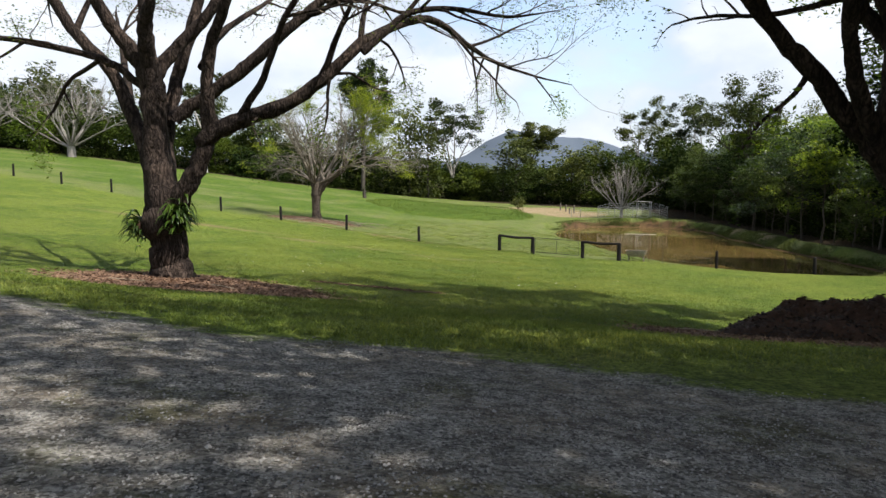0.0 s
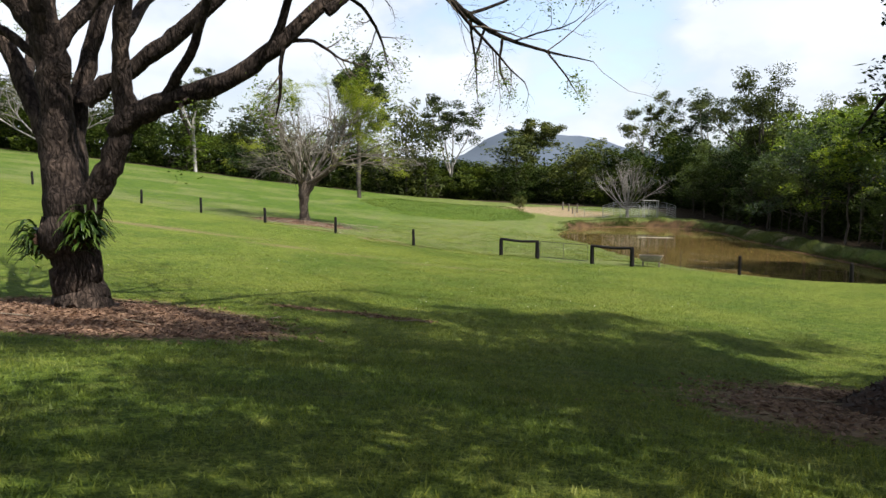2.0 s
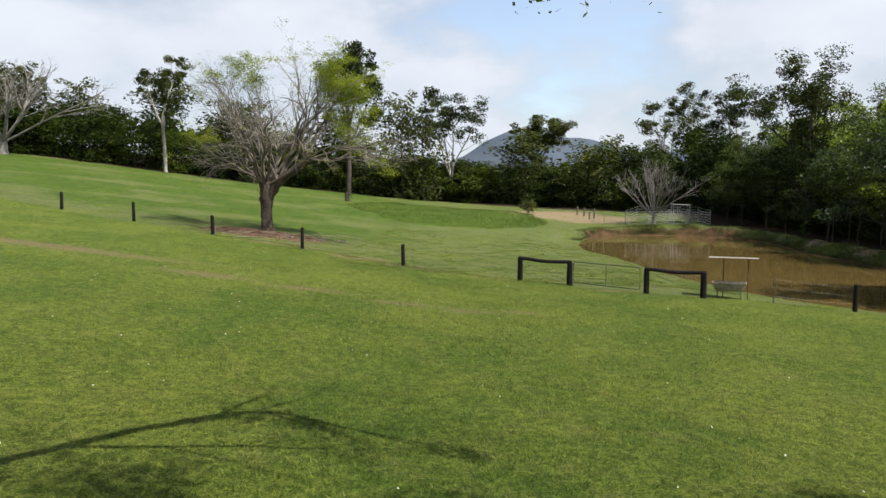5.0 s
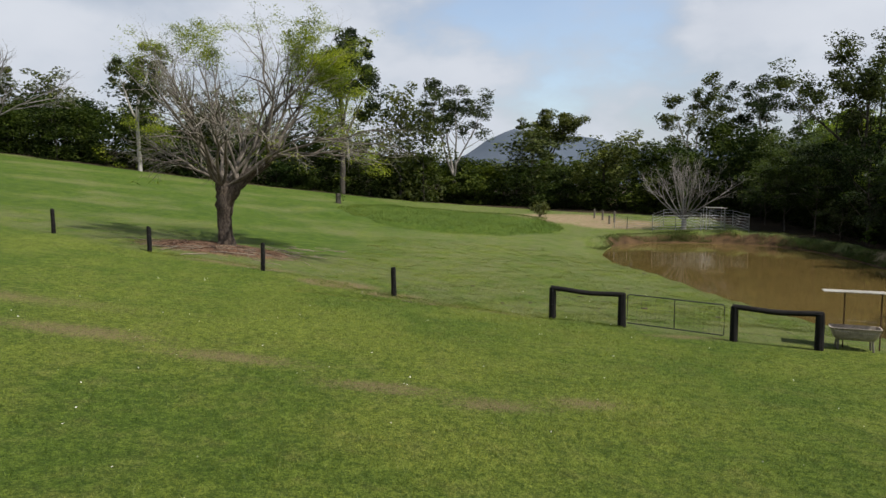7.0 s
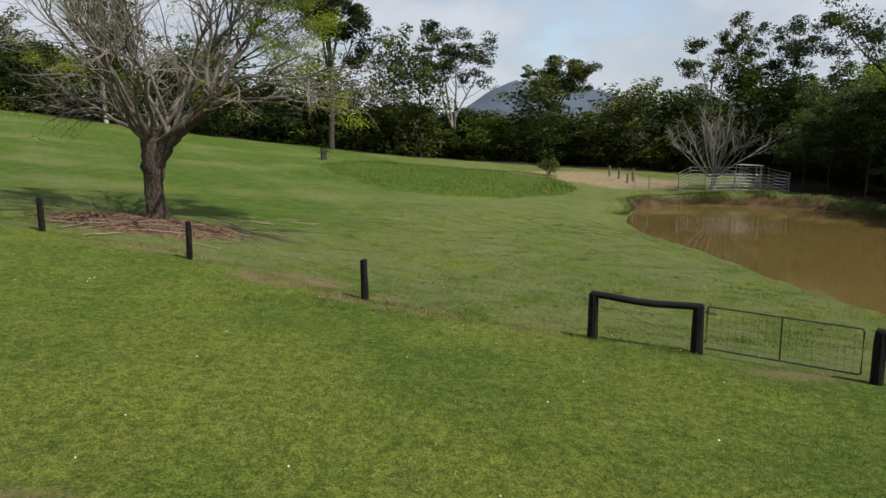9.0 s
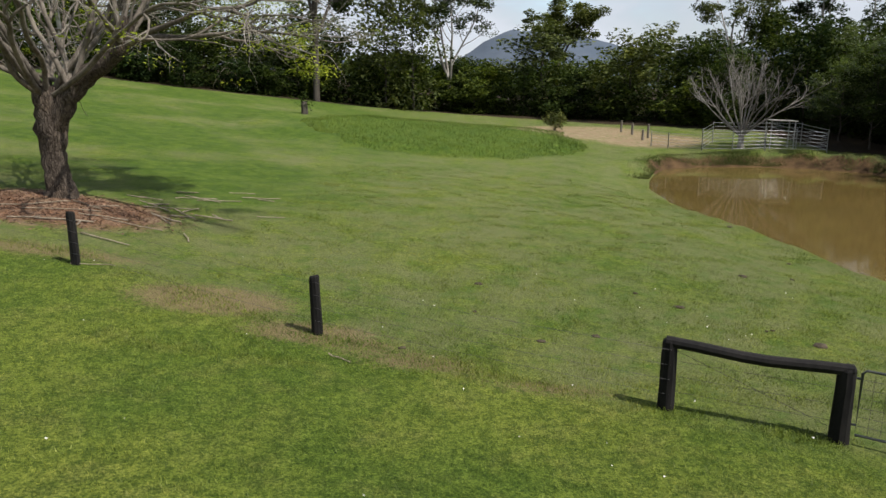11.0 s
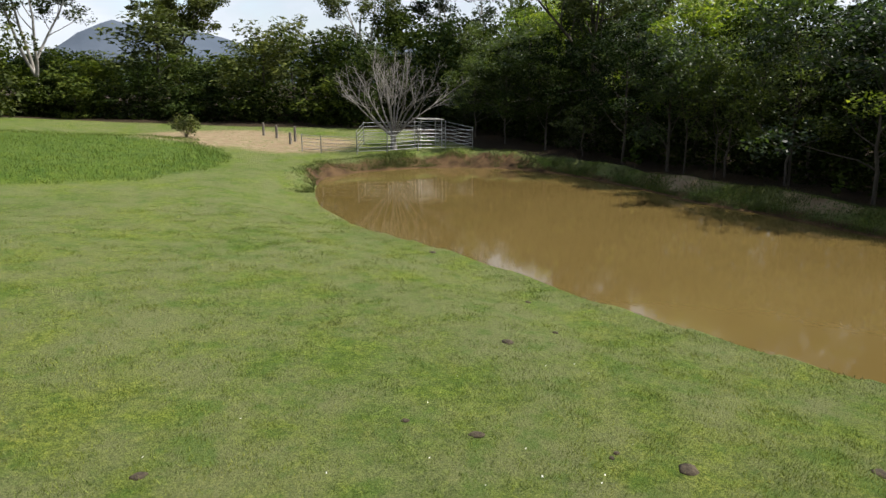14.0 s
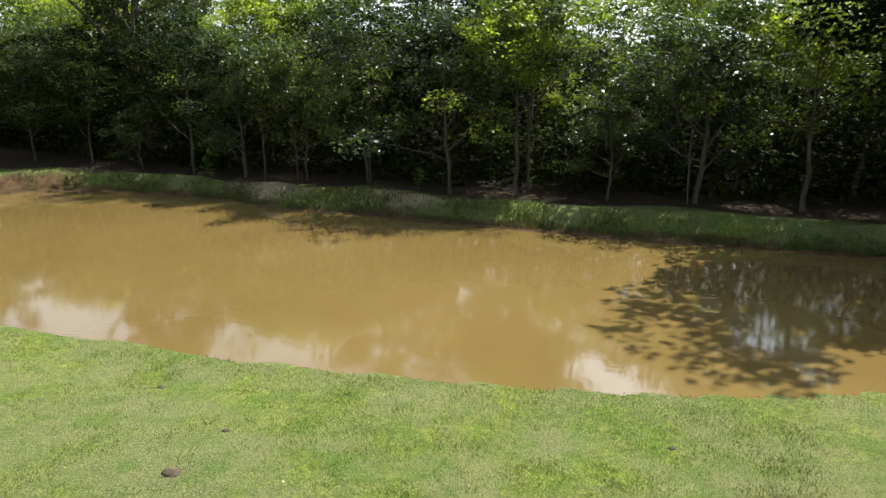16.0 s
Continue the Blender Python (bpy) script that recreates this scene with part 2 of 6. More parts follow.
    # forest floor: leaf litter, its colour darkened for the shade under the trees
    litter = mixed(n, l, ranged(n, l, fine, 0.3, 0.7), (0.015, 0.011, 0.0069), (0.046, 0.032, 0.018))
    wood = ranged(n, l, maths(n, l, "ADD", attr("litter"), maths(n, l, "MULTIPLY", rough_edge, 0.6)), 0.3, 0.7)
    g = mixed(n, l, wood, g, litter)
    # mulch: bark chips and dead leaves
    vor = n.new("ShaderNodeTexVoronoi")
    vor.inputs["Scale"].default_value = 20.0
    tc = n.new("ShaderNodeTexCoord")
    l.new(tc.outputs["Object"], vor.inputs["Vector"])
    chips = mixed(n, l, vor.outputs["Color"], (0.065, 0.028, 0.015), (0.231, 0.127, 0.073))
    chips = mixed(n, l, ranged(n, l, mid, 0.4, 0.7, 0, 0.7), chips, (0.254, 0.185, 0.119))
    mulch = ranged(n, l, maths(n, l, "ADD", attr("mulch"), maths(n, l, "MULTIPLY", rough_edge, 0.9)), 0.35, 0.75)
    g = mixed(n, l, mulch, g, chips)
    # gravel drive: crushed grey stone, mossy and earthy patches
    vg = n.new("ShaderNodeTexVoronoi")
    vg.inputs["Scale"].default_value = 62.0
    l.new(tc.outputs["Object"], vg.inputs["Vector"])
    stone = mixed(n, l, vg.outputs["Color"], (0.022, 0.021, 0.020), (0.345, 0.330, 0.305))
    stone = mixed(n, l, ranged(n, l, mid, 0.42, 0.72, 0, 0.75), stone, mixed(n, l, fine, (0.11, 0.088, 0.066), (0.235, 0.198, 0.152)))
    stone = mixed(n, l, ranged(n, l, noise_node(n, l, 0.9, 5, 0.7), 0.52, 0.66, 0, 0.7), stone, (0.065, 0.065, 0.022))
    stone = mixed(n, l, 1.0, stone, mixed(n, l, ranged(n, l, clump, 0.35, 0.65), (0.5, 0.48, 0.46), (1.45, 1.44, 1.40)), "MULTIPLY")
    grav = ranged(n, l, maths(n, l, "ADD", attr("gravel"), maths(n, l, "MULTIPLY", rough_edge, 0.9)), 0.35, 0.60)
    g = mixed(n, l, grav, g, stone)
    l.new(g, b.inputs["Base Color"])
    b.inputs["Roughness"].default_value = 0.9
    b.inputs["Specular IOR Level"].default_value = 0.1
    h = maths(n, l, "ADD", maths(n, l, "MULTIPLY", fine, 1.0), maths(n, l, "MULTIPLY", grain, 0.5))
    h = maths(n, l, "ADD", h, maths(n, l, "MULTIPLY", mid, 1.5))
    bumped(n, l, b, h, 0.9, 0.05)
    return m


def grass_material(name, dark, light, dry):
    m, n, l, b = nodes_of(name)
    geo = n.new("ShaderNodeNewGeometry")
    patch = ranged(n, l, noise_node(n, l, 0.22, 5, 0.6), 0.34, 0.66)
    mid = ranged(n, l, noise_node(n, l, 1.3, 5, 0.65), 0.45, 0.75, 0, 0.55)
    c = mixed(n, l, patch, dark, light)
    c = mixed(n, l, mid, c, dry)
    c = mixed(n, l, 1.0, c, mixed(n, l, geo.outputs["Random Per Island"], (0.65, 0.7, 0.6), (1.35, 1.25, 1.2)), "MULTIPLY")
    clump = ranged(n, l, noise_node(n, l, 6.5, 6, 0.75), 0.36, 0.64)
    c = mixed(n, l, 1.0, c, mixed(n, l, clump, (0.60, 0.66, 0.60), (1.28, 1.20, 1.20)), "MULTIPLY")
    spot = ranged(n, l, noise_node(n, l, 2.4, 7, 0.8), 0.36, 0.62)
    c = mixed(n, l, 1.0, c, mixed(n, l, spot, (0.80, 0.84, 0.78), (1.14, 1.09, 1.12)), "MULTIPLY")
    l.new(c, b.inputs["Base Color"])
    b.inputs["Roughness"].default_value = 0.55
    b.inputs["Specular IOR Level"].default_value = 0.25
    tr = n.new("ShaderNodeBsdfTranslucent")
    l.new(c, tr.inputs["Color"])
    mx = n.new("ShaderNodeMixShader")
    mx.inputs["Fac"].default_value = 0.25
    l.new(b.outputs["BSDF"], mx.inputs[1])
    l.new(tr.outputs["BSDF"], mx.inputs[2])
    l.new(mx.outputs["Shader"], n["Material Output"].inputs["Surface"])
    return m


def water_material():
    m, n, l, b = nodes_of("muddy_water")
    big = noise_node(n, l, 0.12, 3, 0.5)
    l.new(mixed(n, l, ranged(n, l, big, 0.3, 0.7), (0.096, 0.066, 0.021), (0.113, 0.079, 0.026)), b.inputs["Base Color"])
    b.inputs["Roughness"].default_value = 0.05
    b.inputs["IOR"].default_value = 1.33
    rip = noise_node(n, l, 5.0, 3, 0.5, (1.0, 0.7, 1.0))
    bumped(n, l, b, rip, 0.10, 0.012)
    return m


M_GROUND = ground_material()
M_WATER = water_material()
M_GRASS = grass_material("grass_blade", (0.102, 0.154, 0.022), (0.166, 0.204, 0.033), (0.194, 0.200, 0.056))
M_BANKGRASS = grass_material("rank_grass_blade", (0.050, 0.080, 0.012), (0.090, 0.114, 0.024), (0.150, 0.132, 0.060))
M_RANK = grass_material("ungrazed_grass_blade", (0.074, 0.128, 0.015), (0.118, 0.172, 0.022), (0.150, 0.170, 0.040))
M_BARK_DARK = bark("rough_dark_bark", (0.010, 0.007, 0.006), (0.058, 0.043, 0.035), (0.100, 0.072, 0.056))
M_BARK_MID = bark("furrowed_brown_bark", (0.030, 0.023, 0.018), (0.130, 0.104, 0.083), (0.150, 0.112, 0.082))
M_BARK_LIMB = plain("grey_brown_limb_bark", (0.060, 0.049, 0.039), (0.190, 0.162, 0.132), 8.0, 0.9, 0.5, 0.015, (1.4, 1.4, 0.5))
M_BARK_TWIG = plain("twig_bark", (0.069, 0.052, 0.039), (0.185, 0.150, 0.115), 8.0, 0.85, 0.4, 0.01)
M_BARK_GREY = plain("lichened_grey_bark", (0.108, 0.091, 0.073), (0.293, 0.266, 0.227), 6.0, 0.85, 0.5, 0.01)
M_BARK_PALE = plain("pale_gum_bark", (0.162, 0.142, 0.119), (0.385, 0.362, 0.323), 3.0, 0.7, 0.3, 0.01, (1.5, 1.5, 0.4))
M_BARK_WOOD = plain("forest_bark", (0.028, 0.023, 0.018), (0.095, 0.081, 0.066), 4.0, 0.85, 0.4, 0.02, (1.5, 1.5, 0.4))
M_LEAF_FINE = leafy("feathery_leaf", (0.060, 0.095, 0.015), (0.135, 0.185, 0.031), 0.6, 0.4, 0.1, 0.0)
M_LEAF_LIME = leafy("lime_leaf", (0.115, 0.155, 0.016), (0.250, 0.275, 0.038), 0.6, 0.4, 0.1, 0.0)
M_LEAF_GUM = leafy("gum_leaf", (0.028, 0.042, 0.017), (0.082, 0.100, 0.038), 0.7, 0.2, 0.1)
M_LEAF_FOREST = leafy("forest_leaf", (0.016, 0.030, 0.0085), (0.060, 0.082, 0.021), 0.8, 0.2, 0.06)
M_LEAF_NEAR = leafy("pond_side_leaf", (0.017, 0.032, 0.012), (0.088, 0.124, 0.046), 0.42, 0.48, 0.35)
# deep shade inside the woods, put into the leaf colour
M_LEAF_SHADE = leafy("shade_darkened_leaf", (0.007, 0.014, 0.0045), (0.026, 0.040, 0.010), 0.8, 0.12, 0.04)
M_LEAF_BRIGHT = leafy("bright_forest_leaf", (0.058, 0.104, 0.019), (0.165, 0.215, 0.046), 0.40, 0.6, 0.4)
M_LEAF_FRESH = leafy("fresh_edge_leaf", (0.024, 0.044, 0.010), (0.072, 0.098, 0.024), 0.8, 0.28, 0.06)
M_LEAF_STRAP = leafy("strap_leaf", (0.015, 0.037, 0.0092), (0.046, 0.081, 0.017), 0.35, 0.2)
M_TAR = plain("tarred_timber", (0.004, 0.004, 0.004), (0.016, 0.014, 0.013), 14.0, 0.85, 0.5, 0.01, (1, 1, 0.3))
M_WOODGREY = plain("weathered_timber", (0.077, 0.065, 0.052), (0.200, 0.177, 0.146), 12.0, 0.85, 0.4, 0.008, (1, 1, 0.3))
M_PIPE = plain("dull_painted_pipe", (0.03, 0.035, 0.033), (0.075, 0.08, 0.075), 20.0, 0.5, 0.15, 0.003, None, 0.6)
M_GALV = plain("galvanised_steel", (0.20, 0.20, 0.20), (0.44, 0.44, 0.43), 14.0, 0.45, 0.15, 0.003, None, 0.6)
M_WIRE = plain("fence_wire", (0.06, 0.058, 0.055), (0.13, 0.125, 0.12), 30.0, 0.5, 0.1, 0.001, None, 0.8)
M_SHEET = plain("pale_roof_sheet", (0.27, 0.25, 0.21), (0.42, 0.40, 0.35), 5.0, 0.5, 0.15, 0.004)
M_RUST = plain("rusted_steel", (0.045, 0.026, 0.016), (0.110, 0.062, 0.036), 18.0, 0.8, 0.3, 0.003)
M_TUB = plain("weathered_board_tub", (0.20, 0.165, 0.130), (0.40, 0.345, 0.285), 9.0, 0.6, 0.2, 0.004)
M_DUNG = plain("dried_dung", (0.026, 0.021, 0.014), (0.085, 0.066, 0.042), 22.0, 0.95, 0.8, 0.02)
M_STICK = plain("bleached_stick", (0.145, 0.115, 0.081), (0.310, 0.262, 0.196), 18.0, 0.85, 0.3, 0.004)
M_CHIP = piecewise("bark_chip", (0.065, 0.031, 0.017), (0.262, 0.162, 0.100), 0.9)
M_PETAL = plain("clover_bloom", (0.62, 0.60, 0.52), (0.85, 0.84, 0.78), 30.0, 0.7, 0.1, 0.002)
M_STONE = piecewise("crushed_stone", (0.035, 0.033, 0.031), (0.33, 0.315, 0.29))
# air haze over the far hills, put into the blue-grey base colour
M_HILL = plain("distant_hill_haze_tint", (0.060, 0.078, 0.104), (0.080, 0.098, 0.124), 0.012, 0.95, 0.3, 6.0)
M_MULCH = plain("mulch_heap", (0.017, 0.0092, 0.0062), (0.073, 0.039, 0.025), 7.0, 0.95, 1.0, 0.06)
M_LITTER = piecewise("dead_leaf_litter", (0.012, 0.007, 0.005), (0.062, 0.035, 0.024), 0.9)


# ---- mesh helpers ----
def mesh_of(name, verts, faces, smooth=False):
    """A mesh from an (n, 3) array and an (m, 3) or (m, 4) array of corners, or a list of such."""
    me = bpy.data.meshes.new(name)
    faces = [np.asarray(f, dtype=np.int32) for f in (faces if isinstance(faces, list) else [faces]) if len(f)]
    verts = np.asarray(verts, dtype=np.float32)
    loops = np.concatenate([f.ravel() for f in faces])
    sizes = np.concatenate([np.full(len(f), f.shape[1], dtype=np.int32) for f in faces])
    me.vertices.add(len(verts))
    me.vertices.foreach_set("co", verts.ravel())
    me.loops.add(len(loops))
    me.loops.foreach_set("vertex_index", loops)
    me.polygons.add(len(sizes))
    me.polygons.foreach_set("loop_start", np.concatenate([[0], np.cumsum(sizes)[:-1]]).astype(np.int32))
    me.polygons.foreach_set("use_smooth", np.full(len(sizes), smooth))
    me.update(calc_edges=True)
    return me


def part(name, shape, material, parent=None, label=""):
    """A mesh object of its own, under a thing or a part. shape: a bmesh or a mesh."""
    if isinstance(shape, bmesh.types.BMesh):
        me = bpy.data.meshes.new(name)
        shape.to_mesh(me)
        shape.free()
    else:
        me = shape
    if material and not me.materials:
        me.materials.append(material)
    ob = new(name, me)
    if parent:
        ob.parent = parent
    if label:
        ob["label"] = label
    return ob


def thing(name, m, label, category, group=""):
    ob = new(name)
    ob.empty_display_size = 0.3
    ob.matrix_basis = m
    return tagged(ob, label, category, group)


def unit(v):
    return v / max(np.linalg.norm(v), 1e-9)


def smooth01(a, b, x):
    t = np.clip((x - a) / (b - a), 0, 1)
    return t * t * (3 - 2 * t)


def rounded(pts, per=5):
    """A Catmull-Rom line through a few points (any width of row)."""
    p = np.asarray(pts, dtype=float)
    p = np.vstack([2 * p[0] - p[1], p, 2 * p[-1] - p[-2]])
    out = []
    for i in range(1, len(p) - 2):
        a, b, c, d = p[i - 1:i + 3]
        for k in range(per):
            t = k / per
            out.append(0.5 * (2 * b + (c - a) * t + (2 * a - 5 * b + 4 * c - d) * t * t + (3 * b - a - 3 * c + d) * t ** 3))
    out.append(p[-2])
    return np.array(out)


def tubes(lines, sides=None, ridged=0.0):
    """Tubes along (points, radii) lines; thin lines get few sides. ridged: how deep the furrows of the bark run."""
    vs, fs, at = [], [], 0
    for pts, rad in lines:
        n = len(pts)
        k = sides or (28 if ridged and rad[0] > 0.15 else 12 if rad[0] > 0.25 else 8 if rad[0] > 0.08 else 5 if rad[0] > 0.025 else 3)
        tan = np.gradient(pts, axis=0)
        tan /= np.linalg.norm(tan, axis=1, keepdims=True) + 1e-9
        ref = np.eye(3)[np.argmin(np.abs(tan.mean(0)))]
        a = np.cross(tan, ref)
        a /= np.linalg.norm(a, axis=1, keepdims=True) + 1e-9
        b = np.cross(tan, a)
        ang = np.arange(k) * 2 * math.pi / k
        swell = np.ones((n, k))
        if ridged:
            run = np.arange(n)[:, None]
            swell += ridged * (np.sin(5 * ang + 0.35 * run + at) + 0.7 * np.sin(9 * ang - 0.25 * run + 2 * at) + 0.5 * np.sin(13 * ang + 0.6 * np.sin(run * 0.9)) + 0.5 * np.sin(2 * ang + 0.8 * run))
        ring = pts[:, None] + (rad[:, None] * swell)[..., None] * (np.cos(ang)[None, :, None] * a[:, None] + np.sin(ang)[None, :, None] * b[:, None])
        vs.append(ring.reshape(-1, 3))
        i, j = np.meshgrid(np.arange(n - 1), np.arange(k), indexing="ij")
        j2 = (j + 1) % k
        fs.append((np.stack([i * k + j, i * k + j2, (i + 1) * k + j2, (i + 1) * k + j], -1).reshape(-1, 4)) + at)
        cap = np.arange(k - 2)
        fs.append(np.stack([0 * cap + (n - 1) * k, (n - 1) * k + cap + 1, (n - 1) * k + cap + 2, (n - 1) * k + cap + 2], -1)[:0] + at)
        at += n * k
    return np.vstack(vs), np.vstack(fs)


def leaves(rng, centres, size, aspect=0.45, droop=0.2, flat=0.35, simple=False):
    """Folded diamond leaves at the centres."""
    n = len(centres)
    d = rng.normal(size=(n, 3))
    d[:, 2] = d[:, 2] * flat - droop
    d /= np.linalg.norm(d, axis=1, keepdims=True) + 1e-9
    up = rng.normal(size=(n, 3)) * 0.6 + np.array([0, 0, 1.0])
    s = np.cross(d, up)
    s /= np.linalg.norm(s, axis=1, keepdims=True) + 1e-9
    L = size * rng.uniform(0.6, 1.35, (n, 1))
    w = L * aspect * 0.5
    c = np.asarray(centres)
    if simple:
        v = np.stack([c - d * L * 0.5, c + d * L * 0.25 + s * w * 1.3, c + d * L * 0.45 - s * w], 1).reshape(-1, 3)
        return v, np.arange(n * 3).reshape(n, 3)
    v = np.stack([c - d * L * 0.5, c + s * w, c + d * L * 0.5, c - s * w], 1).reshape(-1, 3)
    f = np.arange(n * 4).reshape(n, 4)
    return v, f


def turned(rng, d, angle):
    """d swung by angle (radians) towards a random side."""
    side = unit(np.cross(d, rng.normal(size=3)))
    return unit(d * math.cos(angle) + side * math.sin(angle))


def grow(rng, lines, tips, p, d, L, r, level, S):
    """A limb and, on it, smaller ones; tips gather where leaves may hang."""
    n = S["seg"][level]
    pts, q, dd = [p], p, d
    for _ in range(n):
        dd = unit(dd + rng.normal(0, S["wob"][level], 3) + np.array([0, 0, S["lift"][level]]))
        q = q + dd * (L / n)
        pts.append(q)
    pts = np.array(pts)
    rad = r * np.linspace(1, S["taper"][level], n + 1)
    lines.append((pts, rad))
    fork(rng, lines, tips, pts, rad, L, level, S)


def fork(rng, lines, tips, pts, rad, L, level, S):
    if level + 1 >= len(S["seg"]):
        tips.extend(pts[1:])
        return
    n = len(pts) - 1
    kids = S["kids"][level]
    for k in range(kids):
        t = 1.0 if k == 0 else S["t0"][level] + (1 - S["t0"][level]) * (k + rng.uniform(-0.4, 0.4)) / kids
        x = min(max(t, 0.02), 1.0) * n
        i = min(int(x), n - 1)
        p = pts[i] + (pts[i + 1] - pts[i]) * (x - i)
        tan = unit(pts[i + 1] - pts[i])
        ang = S["ang"][level] * rng.uniform(0.6, 1.3) * (0.5 if k == 0 else 1.0)
        d = unit(turned(rng, tan, ang) + np.array([0, 0, S["up"][level]]))
        L2 = L * S["ratio"][level] * rng.uniform(0.65, 1.2) * (1.15 - 0.45 * t)
        r2 = min(np.interp(x, np.arange(n + 1), rad) * (0.85 if k == 0 else 0.62), L2 * 0.05 + 0.003)
        grow(rng, lines, tips, p, d, L2, r2, level + 1, S)


# ---- the lie of the land ----
POND = rounded([(10.5, 60.8), (11.1, 58), (11.8, 55), (12.2, 51.5), (12.5, 48), (13.0, 45), (13.6, 42), (14.5, 38.8), (15.7, 36), (17.2, 33.9), (19.2, 31.6),
                (21.8, 29.6), (24.6, 28.4), (26.9, 30), (27.3, 35), (27.1, 43), (27.1, 48.5), (27.5, 53), (27.3, 57.5), (28.0, 62), (28.3, 67), (27.9, 71.5),
                (25.7, 75.0), (22.6, 76.8), (18.8, 77.4), (14.4, 75.8), (11.9, 70), (10.8, 66), (10.5, 60.8)], 3)[:-1]


def pond_distance(x, y):
    """Metres outside the water's edge (negative inside)."""
    x, y = np.asarray(x, float), np.asarray(y, float)
    best = np.full(x.shape, 1e9)
    inside = np.zeros(x.shape, bool)
    for (ax, ay), (bx, by) in zip(POND, np.roll(POND, -1, 0)):
        ex, ey = bx - ax, by - ay
        t = np.clip(((x - ax) * ex + (y - ay) * ey) / (ex * ex + ey * ey), 0, 1)
        best = np.minimum(best, np.hypot(x - ax - t * ex, y - ay - t * ey))
        cross = (ay > y) != (by > y)
        inside ^= cross & (x < ax + (y - ay) * ex / (ey if abs(ey) > 1e-9 else 1e-9))
    return np.where(inside, -best, best)


def waves(x, y, s, k):
    """A cheap smooth unevenness."""
    return (np.sin(x * s + 1.3 * k) * np.cos(y * s * 0.83 + 2.1 * k) + 0.5 * np.sin((x * 0.6 - y) * s * 1.9 + k) + 0.35 * np.cos((x + 0.7 * y) * s * 3.1 + 0.5 * k)) / 1.85


def bell(x, y, cx, cy, rx, ry):
    return np.exp(-(((x - cx) / rx) ** 2 + ((y - cy) / ry) ** 2))


SLOPE = (1.1643, -1.7654, -0.5891, 0.724, 0.011, 0.9539, 0.1403, 0.1988, -0.1038, 0.2266, -0.0338)


def ground(x, y, d=None):
    """Height of the ground."""
    x, y = np.asarray(x, float), np.asarray(y, float)
    d = pond_distance(x, y) if d is None else d
    u = np.clip(x, -75, 21) / 20
    v = (np.clip(y, -18, 112) - 40) / 40
    z = sum(c * k for c, k in zip(SLOPE, (1, u, v, u * u, u * v, v * v, u * u * v, u ** 3, v ** 3, u * v * v, u ** 3 * v)))
    z = z + 0.24 * bell(x, y, -11.3, 45.4, 3.6, 3.0) + 0.42 * smooth01(0, 1, (bell(x, y, -4.5, 84, 14, 12.5) - 0.34) * 7) + 0.35 * bell(x, y, 9, 90, 6, 6)
    z = z + 0.14 * bell(x, y, -6.0, 4.4, 2.8, 1.8) + 0.28 * bell(x, y, 3.5, 8.5, 5, 5) - 0.13 * bell(x, y, 1.5, 37, 8, 3.5) + 0.14 * bell(x, y, 1, 50, 5, 8)
    z = z + 0.93 * smooth01(6, -7, y)
    z = z + 0.03 * waves(x, y, 0.9, 1) + 0.05 * waves(x, y, 0.31, 2)
    east = smooth01(21.5, 24.5, x + 0.03 * (y - 52)) * smooth01(22, 29, y) * (1 - smooth01(76, 84, y))
    z = z * (1 - east) + np.maximum(z, 0.55 + 0.15 * waves(x, y, 0.5, 4)) * east
    z = np.maximum(z, 0.16)
    north = smooth01(70, 74, y) * (1 - east)
    reach = 5.0 * (1 - east) * (1 - 0.8 * north) + 1.3 * east
    rise = 0.06 + 0.94 * smooth01(0, 1, d / np.maximum(reach, 0.6))
    out = z * rise + east * (0.28 + 0.12 * waves(x, y, 1.3, 5)) * np.exp(-((d - 1.4) / 0.9) ** 2)
    return np.where(d > 0, out, np.maximum(-0.7, 0.03 + d * 0.35))


def gz(x, y):
    return float(ground(np.array([x]), np.array([y]))[0])


def spread(lo, hi, fine_lo, fine_hi, fine, grown):
    """Grid lines: close together in the middle, further and further apart outwards."""
    mid = list(np.arange(fine_lo, fine_hi, fine))
    step, p, left = fine, fine_lo, []
    while p > lo:
        step = min(step * grown, 260)
        p -= step
        left.append(p)
    step, p, right = fine, mid[-1], []
    while p < hi:
        step = min(step * grown, 260)
        p += step
        right.append(p)
    return np.array(left[::-1] + mid + right)


def sheet(name, xs, ys, zf):
    X, Y = np.meshgrid(xs, ys)
    x, y = X.ravel(), Y.ravel()
    V = np.stack([x, y, zf(x, y)], 1)
    nx, ny = len(xs), len(ys)
    i, j = np.meshgrid(np.arange(ny - 1), np.arange(nx - 1), indexing="ij")
    a = (i * nx + j).ravel()
    return mesh_of(name, V, np.stack([a, a + 1, a + nx + 1, a + nx], 1), True), x, y


def drive_edge(x):
    """How far the gravel drive reaches, as y for each x."""
    x = np.clip(x, -16, 16)
    return -6.95 - 0.27 * x + 0.2 * np.sin(x * 1.3 + 0.5) + 0.08 * np.sin(x * 3.1 + 1)


def oval(x, y, cx, cy, rx, ry):
    """1 in the middle, 0 on the rim, falling on outwards."""
    return np.clip(1 - np.hypot((x - cx) / rx, (y - cy) / ry), -1, 1)


def fence_side(x, y):
    """Positive beyond the fence."""
    return np.interp(x, [-60, -41.3, -19.2, -13.7, -8.5, -2.5, 3.3, 8.7, 17, 21, 40], [57, 51.2, 43.9, 41.9, 41.3, 38, 36.1, 33.7, 32.2, 27.7, 20]) * -1 + y


